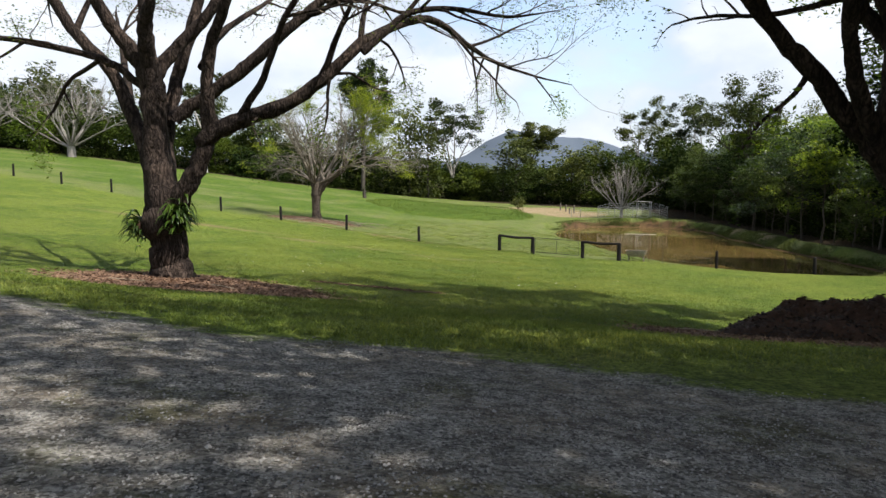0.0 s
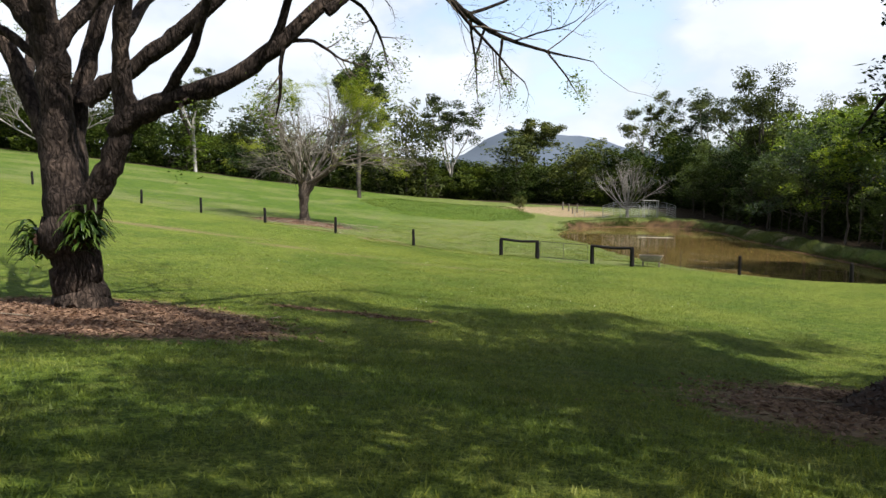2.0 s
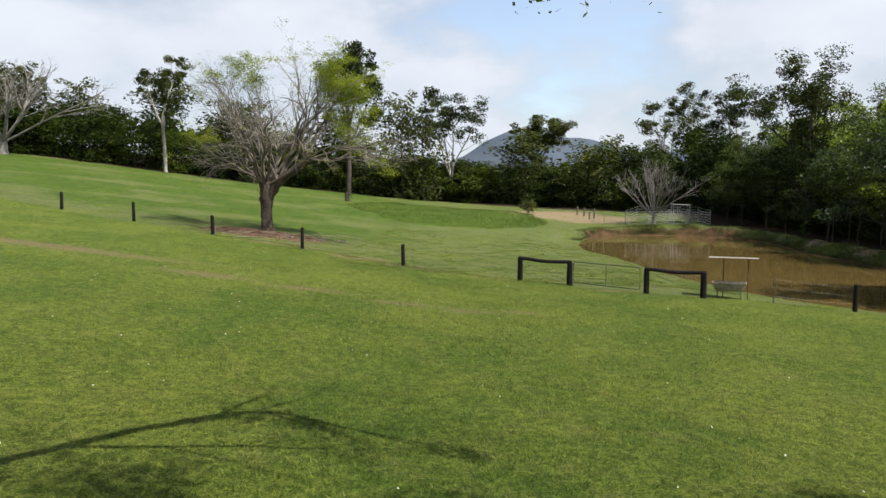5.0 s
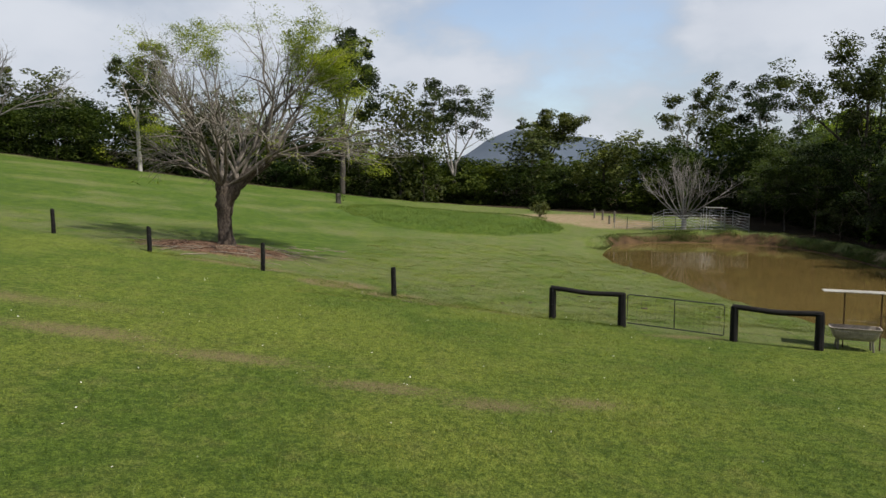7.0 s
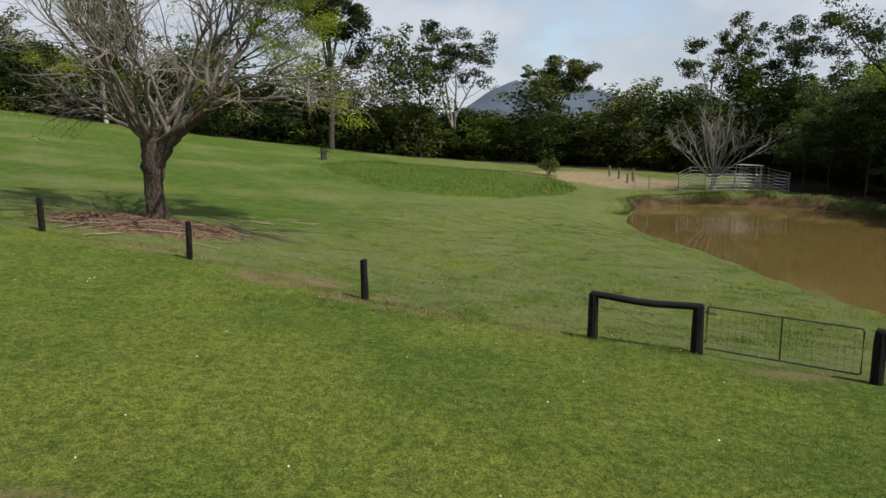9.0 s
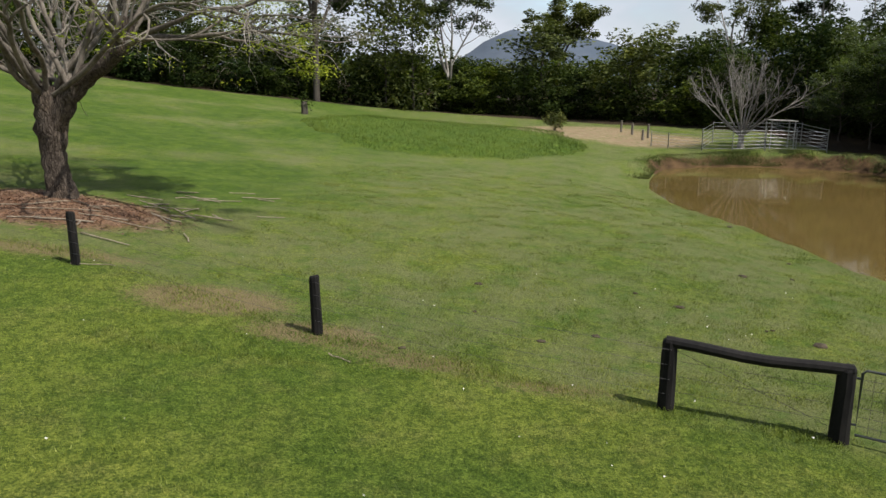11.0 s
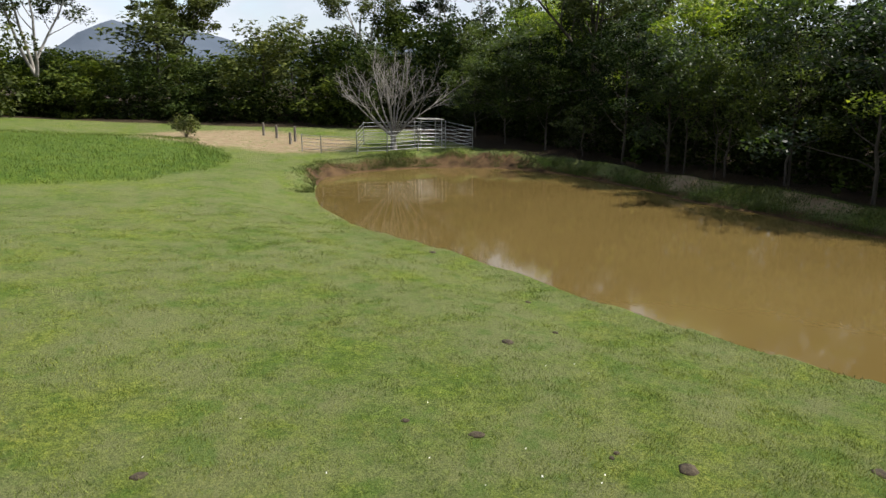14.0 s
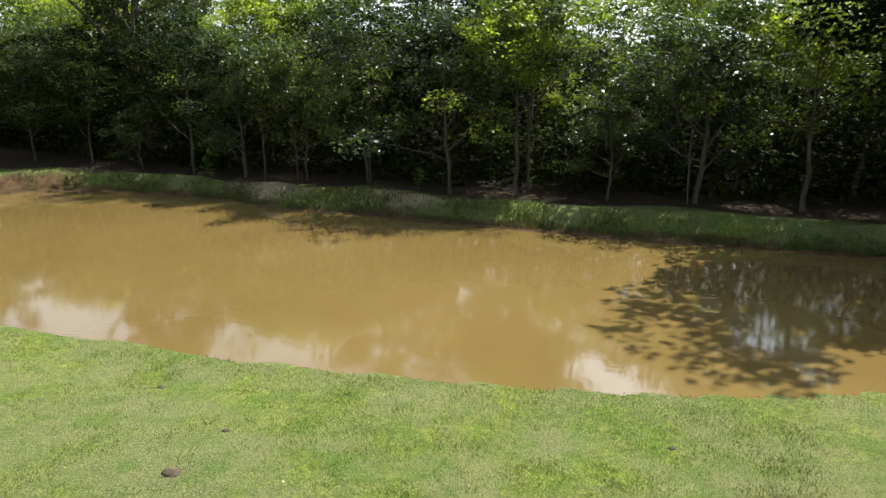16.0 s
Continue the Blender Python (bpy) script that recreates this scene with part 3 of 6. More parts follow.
def zones(x, y, d):
    gravel = np.clip((drive_edge(x) - y) / 1.6, -1, 1)
    gravel = np.where(y < -19, np.clip((y + 22) / 2, -1, 1), gravel)
    mulch = np.maximum.reduce([oval(x, y, -5.4, 3.4, 3.5, 2.9), oval(x, y, 7.4, -1.0, 3.9, 3.3), oval(x, y, -11.7, 44.9, 3.9, 2.2)])
    lush = np.clip((bell(x, y, -4.5, 84, 14, 12.5) - 0.34 - 0.45 * smooth01(-5, -16, x)) * 8, -1, 1)
    slope = smooth01(0, 12, fence_side(x, y)) * smooth01(2, -12, x)
    lush = np.maximum(lush, -0.29 + 0.5 * slope + 0.65 * slope * waves(x, y, 0.35, 6))
    # last two ovals: sunlit tops of the far bank, put into the colour
    sand_and_sunlit = np.maximum.reduce([oval(x, y, 11.0, 93, 7.0, 7.0), oval(x, y, 16.0, 87, 5, 5) * 0.8, oval(x, y, 28.9, 59.8, 1.0, 3.2) * 0.5, oval(x, y, 28.8, 51.6, 0.9, 2.2) * 0.6])
    east = smooth01(21, 24.5, x + 0.03 * (y - 52)) * smooth01(24, 28, y)
    north = smooth01(71, 74, y) * smooth01(11, 14, x)
    bank = np.clip(1 - np.abs(d - 0.2) / np.where(north > 0.5, 1.7, np.where(east > 0.5, 0.55, 0.2)), 0, 1) * np.maximum(0.1, np.maximum(0.7 * east, north))
    bank = np.where(d < np.where(east + north > 0.5, 0, -0.6), 1, bank)
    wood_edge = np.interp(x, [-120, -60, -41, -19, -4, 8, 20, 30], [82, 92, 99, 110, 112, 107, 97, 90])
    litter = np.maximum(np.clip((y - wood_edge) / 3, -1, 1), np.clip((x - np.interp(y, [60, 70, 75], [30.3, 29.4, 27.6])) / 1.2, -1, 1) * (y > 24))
    paddock = np.clip(fence_side(x, y) / 1.2 + 0.5, 0, 1)
    worn = np.maximum.reduce([bell(x, y, -8.6, 27.0, 2.6, 0.7), bell(x, y, -4.8, 26.2, 2.0, 0.6), bell(x, y, -1.4, 25.1, 1.6, 0.55), bell(x, y, 0.8, 24.5, 1.2, 0.5), bell(x, y, 2.6, 25.1, 1.0, 0.5),
                              2.0 * bell(x, y, -4.9, 39.2, 1.5, 0.75), 1.6 * bell(x, y, -2.6, 38.0, 1.3, 0.5), 1.3 * bell(x, y, -0.6, 37.15, 1.2, 0.4), bell(x, y, 1.6, 36.5, 1.3, 0.35), 1.2 * bell(x, y, -9.5, 41.2, 3.0, 0.5), bell(x, y, 7.2, 34.0, 1.6, 0.5), bell(x, y, -16, 30, 8, 1.0), bell(x, y, -1.6, 37.6, 1.0, 0.5)])
    return dict(gravel=gravel, mulch=mulch, lush=lush, sand_and_sunlit=sand_and_sunlit, bank=bank, litter=litter, paddock=paddock, worn=worn)


GX = spread(-3800, 3800, -15, 29, 0.42, 1.07)
GY = spread(-600, 4600, -13, 58, 0.42, 1.06)
land, lx, ly = sheet("ground", GX, GY, ground)
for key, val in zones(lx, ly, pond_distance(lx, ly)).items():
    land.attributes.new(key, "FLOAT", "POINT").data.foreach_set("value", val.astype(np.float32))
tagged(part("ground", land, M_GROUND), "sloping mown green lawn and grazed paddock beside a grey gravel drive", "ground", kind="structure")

centre = POND.mean(0)
rim = POND + 0.35 * (POND - centre) / np.linalg.norm(POND - centre, axis=1, keepdims=True)
bm = bmesh.new()
bm.faces.new([bm.verts.new((x, y, 0)) for x, y in rim])
bmesh.ops.triangulate(bm, faces=bm.faces[:])
tagged(part("water", bm, M_WATER), "still muddy brown water of a farm pond reflecting sky and trees", "pond", kind="structure")


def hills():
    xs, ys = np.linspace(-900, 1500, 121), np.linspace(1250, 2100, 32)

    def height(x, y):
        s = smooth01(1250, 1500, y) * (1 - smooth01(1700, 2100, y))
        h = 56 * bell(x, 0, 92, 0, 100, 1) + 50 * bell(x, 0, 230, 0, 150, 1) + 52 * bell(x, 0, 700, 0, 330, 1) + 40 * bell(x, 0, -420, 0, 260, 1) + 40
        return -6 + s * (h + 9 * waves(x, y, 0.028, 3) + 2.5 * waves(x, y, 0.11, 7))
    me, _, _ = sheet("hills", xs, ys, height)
    tagged(part("backdrop_hills", me, M_HILL), "wooded mountain range far behind the trees, haze put into its blue colour", "mountain", kind="structure")


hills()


# ---- trees ----
def crown_mesh(name, rng, tips, per, size, jitter, flat=1.0, aspect=0.45, droop=0.2):
    tips = np.asarray(tips)
    c = np.repeat(tips, per, 0) + rng.normal(0, 1, (len(tips) * per, 3)) * np.array([1, 1, flat]) * jitter
    return mesh_of(name, *leaves(rng, c, size, aspect, droop))


def clear_of_path(lines):
    """Leaves out twigs that would hang in the flyway over the lawn."""
    return [(p, r) for p, r in lines if not ((np.abs(p[:, 0] - 0.9) < 1.6) & (p[:, 2] < 6.5) & (p[:, 1] < 14)).any()]


def old_tree(name, base, stems, spec, seed, leaf_share, leaf_size, leaf_mat, label, category, per=2, jitter=0.12, twig_keep=1.0, flat=1.0):
    """A many-stemmed tree: stems are lines of (across, depth, height, radius) from its foot."""
    rng = np.random.default_rng(seed)
    bx, by, bz = base if len(base) == 3 else (*base, gz(*base))
    off = np.array([bx, by, bz])
    tree = thing(name, Matrix.Translation(off), label, category)
    big, small, tips = [], [], []
    for row in stems:
        pr = rounded(row["line"], 5)
        pts, rad = pr[:, :3] + off, pr[:, 3]
        pts[1:-1] += rng.normal(0, 1, (len(pts) - 2, 3)) * np.minimum(rad[1:-1, None] * 0.10, 0.03)
        rad = rad * (1 + rng.normal(0, 0.04, len(rad)))
        big.append((pts, np.maximum(rad, 0.006)))
        L = np.linalg.norm(np.diff(pts, axis=0), axis=1).sum()
        if row.get("kids", 1):
            S = dict(spec)
            S["kids"] = [row.get("n", spec["kids"][0])] + list(spec["kids"][1:])
            S["t0"] = [row.get("t0", spec["t0"][0])] + list(spec["t0"][1:])
            fork(rng, small, tips, pts, rad, L * row.get("reach", 1.0), 0, S)
    small = clear_of_path(small)
    limbs = [s for s in small if s[1][0] > 0.028]
    twigs = [s for s in small if s[1][0] <= 0.028 and (s[1][0] > 0.012 or rng.uniform() < twig_keep)]
    ends = spec["seg"][-1] + 1
    tips = np.vstack([p[1:] for p, r in limbs + twigs if len(p) == ends])
    big = [(p - off, r) for p, r in big]
    if name == "paddock_tree":
        v, f = tubes(big[2:], None, 0.02)
        part("limb", mesh_of("limb", v, f, True), M_BARK_LIMB, tree)
        big = big[:2]
    v, f = tubes(big, None, 0.035)
    part("trunk", mesh_of("trunk", v, f, True), M_BARK_DARK if name != "paddock_tree" else M_BARK_MID, tree)
    for nm, group, mat in (("bough", limbs, M_BARK_DARK if name != "paddock_tree" else M_BARK_LIMB), ("twig_spray", twigs, M_BARK_TWIG if name != "paddock_tree" else M_BARK_GREY)):
        if group:
            v, f = tubes([(p - off, r * (1.35 if name == "paddock_tree" else 1.0)) for p, r in group])
            part(nm, mesh_of(nm, v, f, True), mat, tree)
    share = leaf_share(tips, rng)
    keep = tips[rng.uniform(size=len(tips)) < share]
    part("crown", crown_mesh("crown", rng, keep - off, per, leaf_size, jitter, flat), leaf_mat, tree)
    return tree, tips


SPREADING = dict(seg=[6, 6, 5, 4, 3], wob=[0.1, 0.13, 0.16, 0.2, 0.25], lift=[0.02, 0.02, 0.0, -0.01, -0.05], taper=[0.3, 0.3, 0.3, 0.3, 0.4],
                 kids=[6, 5, 4, 4], t0=[0.35, 0.25, 0.2, 0.15], ang=[0.75, 0.75, 0.8, 0.9], up=[0.12, 0.08, 0.02, -0.05], ratio=[0.42, 0.5, 0.5, 0.5])


def lawn_stem(*pts, **kw):
    """Stem from (across, height, depth, radius) quads."""
    return dict(line=[(u, d, h, r) for u, h, d, r in pts], **kw)


LAWN_TREE = [
    lawn_stem((0.05, -0.25, 0, 0.66), (0.03, 0.15, 0, 0.50), (0.0, 0.6, 0, 0.42), (-0.1, 1.3, 0, 0.49), (-0.14, 2.0, 0, 0.43), (-0.30, 3.1, 0.05, 0.31), (-0.33, 4.2, 0.1, 0.30), (-0.38, 5.2, 0.05, 0.28), kids=0),
    lawn_stem((-0.25, 1.9, 0.1, 0.22), (-0.62, 3.1, 0.3, 0.2), (-1.15, 4.25, 0.5, 0.17), (-1.65, 5.2, 0.6, 0.155), (-2.5, 6.05, 0.7, 0.14), (-3.0, 6.75, 0.8, 0.13), (-3.7, 8.0, 0.9, 0.10), (-4.6, 9.2, 0.7, 0.06), (-5.4, 10.2, 0.5, 0.02), n=7, t0=0.45),
    lawn_stem((-0.38, 5.0, 0.05, 0.22), (-0.9, 5.75, -0.2, 0.17), (-1.4, 6.7, -0.5, 0.14), (-2.0, 8.2, -1.0, 0.1), (-2.6, 9.8, -1.5, 0.05), (-3.0, 11, -2.0, 0.015)),
    lawn_stem((-0.38, 5.0, 0.05, 0.24), (-0.5, 6.0, 0.2, 0.18), (-0.5, 6.75, 0.2, 0.16), (-0.7, 8.4, 0.5, 0.11), (-0.4, 10.2, 0.9, 0.05), (-0.5, 11.6, 1.2, 0.015)),
    lawn_stem((-0.36, 5.0, 0.0, 0.2), (-0.2, 5.9, -0.5, 0.15), (0.15, 6.6, -0.9, 0.12), (0.5, 8.0, -1.6, 0.09), (0.8, 9.4, -2.4, 0.05), (1.2, 10.6, -3.0, 0.015)),
    lawn_stem((-0.34, 4.9, 0.1, 0.22), (0.15, 5.6, 0.4, 0.16), (0.75, 6.3, 0.6, 0.14), (1.3, 7.1, 0.8, 0.12), (2.1, 8.6, 1.2, 0.08), (2.8, 10.0, 1.6, 0.04), (3.2, 11.0, 2.0, 0.012)),
    lawn_stem((-0.1, 1.8, 0.2, 0.24), (-0.28, 3.6, 0.7, 0.2), (-0.1, 5.3, 1.2, 0.17), (0.25, 6.8, 1.6, 0.14), (0.4, 8.6, 2.2, 0.1), (0.6, 10.4, 3.0, 0.05), (0.4, 11.8, 3.6, 0.015)),
    lawn_stem((0.0, 3.9, 0.5, 0.18), (0.7, 4.45, 0.7, 0.16), (1.4, 4.95, 0.8, 0.16), (2.1, 5.55, 0.9, 0.155), (2.8, 6.2, 1.0, 0.14), (3.6, 6.95, 1.2, 0.12), (4.8, 8.2, 1.6, 0.09), (6.0, 9.4, 2.0, 0.05), (7.0, 10.2, 2.2, 0.015), n=7),
    lawn_stem((0.15, 1.6, -0.1, 0.27), (0.68, 2.4, -0.2, 0.23), (0.95, 3.0, -0.2, 0.21), (1.18, 3.5, -0.2, 0.22), (1.95, 3.85, -0.1, 0.19), (3.05, 4.25, 0.0, 0.17), (4.0, 4.95, 0.15, 0.15), (4.95, 5.95, 0.8, 0.125), (6.3, 6.8, 2.7, 0.10), (7.5, 6.4, 4.8, 0.075), (8.35, 6.1, 5.7, 0.055), (9.45, 5.65, 5.3, 0.035), (10.55, 5.3, 4.8, 0.012), n=9, t0=0.42, reach=0.5),
    lawn_stem((1.18, 3.55, -0.2, 0.2), (1.17, 4.6, -0.3, 0.16), (1.35, 5.5, -0.5, 0.14), (1.95, 6.6, -0.9, 0.11), (2.5, 8.0, -1.4, 0.08), (3.2, 9.6, -2.0, 0.04), (3.6, 10.6, -2.4, 0.012)),
    lawn_stem((1.9, 3.95, -0.1, 0.11), (2.6, 4.8, -0.5, 0.085), (3.15, 5.9, -0.9, 0.075), (3.85, 6.75, -1.3, 0.065), (4.8, 8.0, -2.0, 0.045), (5.8, 9.0, -2.6, 0.012)),
    lawn_stem((4.8, 5.5, 0.3, 0.1), (5.3, 6.0, 0.6, 0.085), (5.9, 6.55, 0.9, 0.075), (7.0, 6.75, 1.3, 0.06), (8.4, 6.65, 1.8, 0.04), (9.8, 6.9, 2.2, 0.012), n=7, reach=0.8),
    lawn_stem((8.35, 6.1, 5.7, 0.045), (8.27, 5.5, 5.7, 0.036), (8.33, 5.1, 5.65, 0.028), (8.5, 4.7, 5.6, 0.008), n=7, reach=0.55),
    lawn_stem((7.5, 6.4, 4.9, 0.045), (7.55, 6.0, 5.3, 0.034), (7.65, 5.4, 5.6, 0.024), (7.7, 4.4, 5.7, 0.006), n=6, reach=0.4),
    lawn_stem((4.05, 4.95, 0.15, 0.05), (4.0, 4.5, 0.0, 0.042), (4.0, 4.0, -0.1, 0.034), (3.9, 3.5, -0.1, 0.008), n=7, reach=0.8),
    lawn_stem((4.0, 4.95, 0.2, 0.045), (4.5, 5.0, 0.5, 0.035), (5.0, 4.7, 0.7, 0.024), (5.5, 4.6, 0.9, 0.006), n=7, reach=0.8),
    lawn_stem((9.45, 5.65, 5.3, 0.03), (9.9, 5.0, 5.0, 0.022), (10.2, 4.5, 4.9, 0.006), n=6, reach=0.6),
    lawn_stem((5.0, 6.0, 0.9, 0.05), (5.3, 5.9, 1.9, 0.04), (5.5, 5.5, 2.9, 0.03), (5.6, 4.9, 3.6, 0.008), n=7, reach=0.7),
    lawn_stem((2.4, 4.0, 0.0, 0.035), (2.3, 3.7, -0.5, 0.028), (2.6, 3.2, -0.9, 0.02), (2.7, 2.8, -1.1, 0.006), n=5, reach=0.6),
    lawn_stem((-0.5, 4.6, 0.2, 0.1), (-1.35, 5.25, 0.0, 0.085), (-2.3, 5.5, -0.4, 0.075), (-3.4, 5.65, -0.9, 0.06), (-4.6, 5.8, -1.4, 0.045), (-6.0, 5.7, -2.0, 0.012), n=8),
    lawn_stem((-1.7, 5.3, 0.2, 0.06), (-2.8, 4.9, 0.8, 0.05), (-3.5, 4.2, 1.2, 0.04), (-4.3, 3.6, 1.5, 0.012), n=6, reach=0.8),
    lawn_stem((0.5, 5.3, 1.2, 0.13), (0.6, 6.4, 2.4, 0.1), (1.2, 7.4, 3.8, 0.07), (1.6, 8.2, 5.2, 0.04), (2.0, 8.6, 6.4, 0.012)),
    lawn_stem((-1.1, 4.3, 0.5, 0.12), (-1.8, 5.2, 1.8, 0.1), (-2.6, 6.4, 3.2, 0.07), (-3.4, 7.4, 4.6, 0.04), (-4.0, 8.0, 5.8, 0.012)),
]
old_tree("lawn_tree", (-6.35, 4.3), LAWN_TREE, SPREADING, 11, lambda t, r: np.where(t[:, 2] > 12.2, 0.5, np.where(t[:, 2] > 9.8, 0.34, np.where(t[:, 0] < -8.0, 0.4, 0.08))), 0.075, M_LEAF_FINE,
         "many-stemmed shade tree with dark rough bark and sparse feathery leaves", "tree", 4, 0.11, 0.75)

DRIVE_TREE = [
    lawn_stem((0.0, -0.3, 0, 0.95), (-0.1, 0.4, 0, 0.72), (-0.3, 1.5, 0, 0.58), (-0.95, 2.7, 0, 0.54), (-1.6, 3.5, 0, 0.52), (-1.9, 3.9, 0, 0.45), kids=0),
    lawn_stem((-1.7, 3.4, 0.1, 0.36), (-2.3, 4.05, 0.2, 0.24), (-2.95, 4.75, 0.2, 0.19), (-3.45, 5.35, 0.1, 0.165), (-4.1, 5.9, 0, 0.145), (-5.2, 6.9, -0.4, 0.11), (-6.6, 7.8, -1.2, 0.09), (-8.0, 8.5, -2.2, 0.05), (-9.2, 8.9, -3.0, 0.015), n=8, t0=0.45),
    lawn_stem((-2.3, 4.0, 0.0, 0.18), (-2.9, 4.95, -0.3, 0.14), (-3.3, 5.8, -0.7, 0.125), (-3.9, 7.2, -1.8, 0.12), (-4.7, 8.4, -3.4, 0.07), (-5.3, 9.2, -5.0, 0.015), n=8),
    lawn_stem((-1.8, 3.5, -0.1, 0.42), (-2.1, 4.4, -0.2, 0.36), (-2.15, 6.0, -0.4, 0.28), (-1.9, 7.8, -0.8, 0.17), (-2.1, 9.6, -1.2, 0.08), (-1.7, 11, -1.6, 0.02), n=9),
    lawn_stem((-3.5, 5.5, 0.1, 0.07), (-3.7, 5.0, 0.3, 0.05), (-4.2, 4.5, 0.5, 0.035), (-4.5, 4.0, 0.6, 0.012), n=6, reach=0.7),
]


def canopy_stems():
    """High limbs that spread all round from the fork."""
    r = np.random.default_rng(8)
    rows = []
    for k in range(15):
        a = k * 2.399 + r.uniform(-0.2, 0.2)
        lean = 0.5 + 0.7 * ((k * 0.618) % 1.0)
        reach = r.uniform(7.0, 8.8) * (0.88 if math.sin(a) > 0.3 else 1.0)
        p = np.array([-2.1, -0.35, 5.3 + 0.1 * k])
        pts = [(p[0], p[2], p[1], 0.17)]
        for j in range(1, 6):
            tilt = lean * (0.55 + 0.16 * j)
            p = p + reach / 5 * np.array([math.cos(a) * math.sin(tilt), math.sin(a) * math.sin(tilt), math.cos(tilt)])
            pts.append((p[0], p[2], p[1], 0.17 * (1 - j / 5) * 0.8 + 0.014))
        rows.append(lawn_stem(*pts, n=8, t0=0.15))
    return rows


DENSE = dict(SPREADING, kids=[7, 5, 4, 3], lift=[0.02, 0.04, 0.03, 0.0, -0.03])


def high_leaf(t, r):
    """Leafy above, nearly none on the few low sprays."""
    low = (t[:, 0] < 9.5) & (t[:, 1] > -5.5)
    return np.where(t[:, 2] > np.where(low, np.where(t[:, 1] > 0.5, 11.0, 9.4), 8.0), np.where(t[:, 0] > 9.5, 1.0, 0.8), np.where(low, 0.03, 0.2))


_, drive_tips = old_tree("drive_tree", (10.6, 0.0, 2.19), DRIVE_TREE + canopy_stems(), DENSE, 23, high_leaf, 0.135, M_LEAF_FINE,
         "leaning dark-barked shade tree with forked limbs and fine leaves", "tree", 17, 0.25, 0.38)


# out-of-view copy added to dapple the drive with shade
second = copy_thing(bpy.data.objects["drive_tree"], pose(11.0, -10.4, gz(11.0, -10.4), 0, 0, -10))
second["label"] = "leaning shade tree added out of view over the gravel drive"
rng = np.random.default_rng(29)
thin = drive_tips[(rng.uniform(size=len(drive_tips)) < np.where(drive_tips[:, 0] > 8.6, 0.8, 0.5)) & (drive_tips[:, 2] > 8.0)] - np.array([10.6, 0.0, 2.19])
for child in second.children:
    if child.name.startswith("crown"):
        child.data = crown_mesh("crown", rng, thin, 5, 0.24, 0.30)
        child.data.materials.append(M_LEAF_FINE)


# paddock tree: a vase of fine grey branches, leafy at the rim
def paddock_stems():
    """Limbs that spring from two low forks and arch out into a wide dome."""
    rng = np.random.default_rng(5)
    rows = [lawn_stem((0, -0.2, 0, 0.56), (0.02, 0.3, 0, 0.39), (-0.04, 1.2, 0, 0.33), (0.0, 2.2, 0, 0.40), (-0.05, 3.2, 0, 0.33), kids=0),
            lawn_stem((0.1, 2.0, 0, 0.33), (0.65, 2.85, -0.1, 0.28), (1.4, 3.5, -0.2, 0.25), (2.3, 4.1, -0.3, 0.23), (2.75, 5.0, -0.3, 0.19), kids=0)]
    for k in range(31):
        a = k * 2.399 + rng.uniform(-0.25, 0.25)
        th = 0.08 + 1.5 * ((k * 0.7549 + 0.2) % 1.0) ** 0.85
        wide = math.sin(th) ** 0.72
        end = np.array([0.75 + (7.0 + 0.9 * math.cos(a)) * wide * math.cos(a), 6.2 * wide * math.sin(a), 4.0 + 6.0 * math.cos(th)])
        end += (end - np.array([0.75, 0, 3.3])) * rng.uniform(-0.12, 0.08)
        root = np.array([2.5, -0.3, 4.3]) if end[0] > 2.2 and k % 3 else np.array([0.75, -0.1, 3.0]) if k % 4 == 1 else np.array([-0.05, 0.0, 2.8])
        chord = end - root
        L = np.linalg.norm(chord)
        pts = []
        for j in range(7):
            t = j / 6
            bow = math.sin(math.pi * t) * L * (-0.02 + 0.07 * math.sin(th))
            p = root + chord * t + np.array([0, 0, bow]) + rng.normal(0, 0.11, 3) * (0 < j)
            pts.append((p[0], p[2], p[1], 0.078 * (1 - t) ** 0.9 + 0.012))
        rows.append(lawn_stem(*pts, n=10, t0=0.34, reach=1.0))
    return rows


VASE = dict(seg=[6, 5, 4, 3], wob=[0.1, 0.15, 0.18, 0.22], lift=[0.02, 0.01, 0.0, -0.02], taper=[0.3, 0.3, 0.3, 0.4],
            kids=[8, 5, 4], t0=[0.28, 0.2, 0.15], ang=[0.60, 0.7, 0.8], up=[0.05, 0.0, -0.02], ratio=[0.38, 0.52, 0.52])


def rim_leaf(t, rng):
    """Flat tufts on the east side, along the top and at the skirts; nearly bare inside."""
    h, u, v = t[:, 2] - gz(-11.8, 46.2), t[:, 0] + 11.8, t[:, 1] - 46.2
    q = np.sqrt(((u - 0.75) / 7.6) ** 2 + (v / 7.0) ** 2 + ((h - 3.2) / 8.1) ** 2)
    patch = waves(t[:, 0], t[:, 1] + 1.7 * t[:, 2], 0.95, 3)
    s = 0.01 + 0.9 * smooth01(2.6, 4.4, u) * (h > 1.6) * (q > 0.62) * (q < 1.06) * (patch > -0.5)
    s = s + 0.8 * smooth01(8.4, 9.6, h) * (patch > 0.0) + 0.8 * (u < -3.2) * (h > 5.8) * (q > 0.8) * (patch > 0.0)
    s = s + 0.6 * (u < -4.4) * (h < 3.6) * (patch > 0.1) + 0.3 * (q > 0.88) * (patch > 0.35)
    return s * np.where(q < 0.6, 0.15, 1.0) * np.where(v < -1.2, 0.08, 1.0)


old_tree("paddock_tree", (-11.8, 46.2), paddock_stems(), VASE, 31, rim_leaf, 0.09, M_LEAF_LIME,
         "spreading tree with bare grey branches and lime-green leaf tufts", "tree", 20, 0.20, 0.9, 0.4)


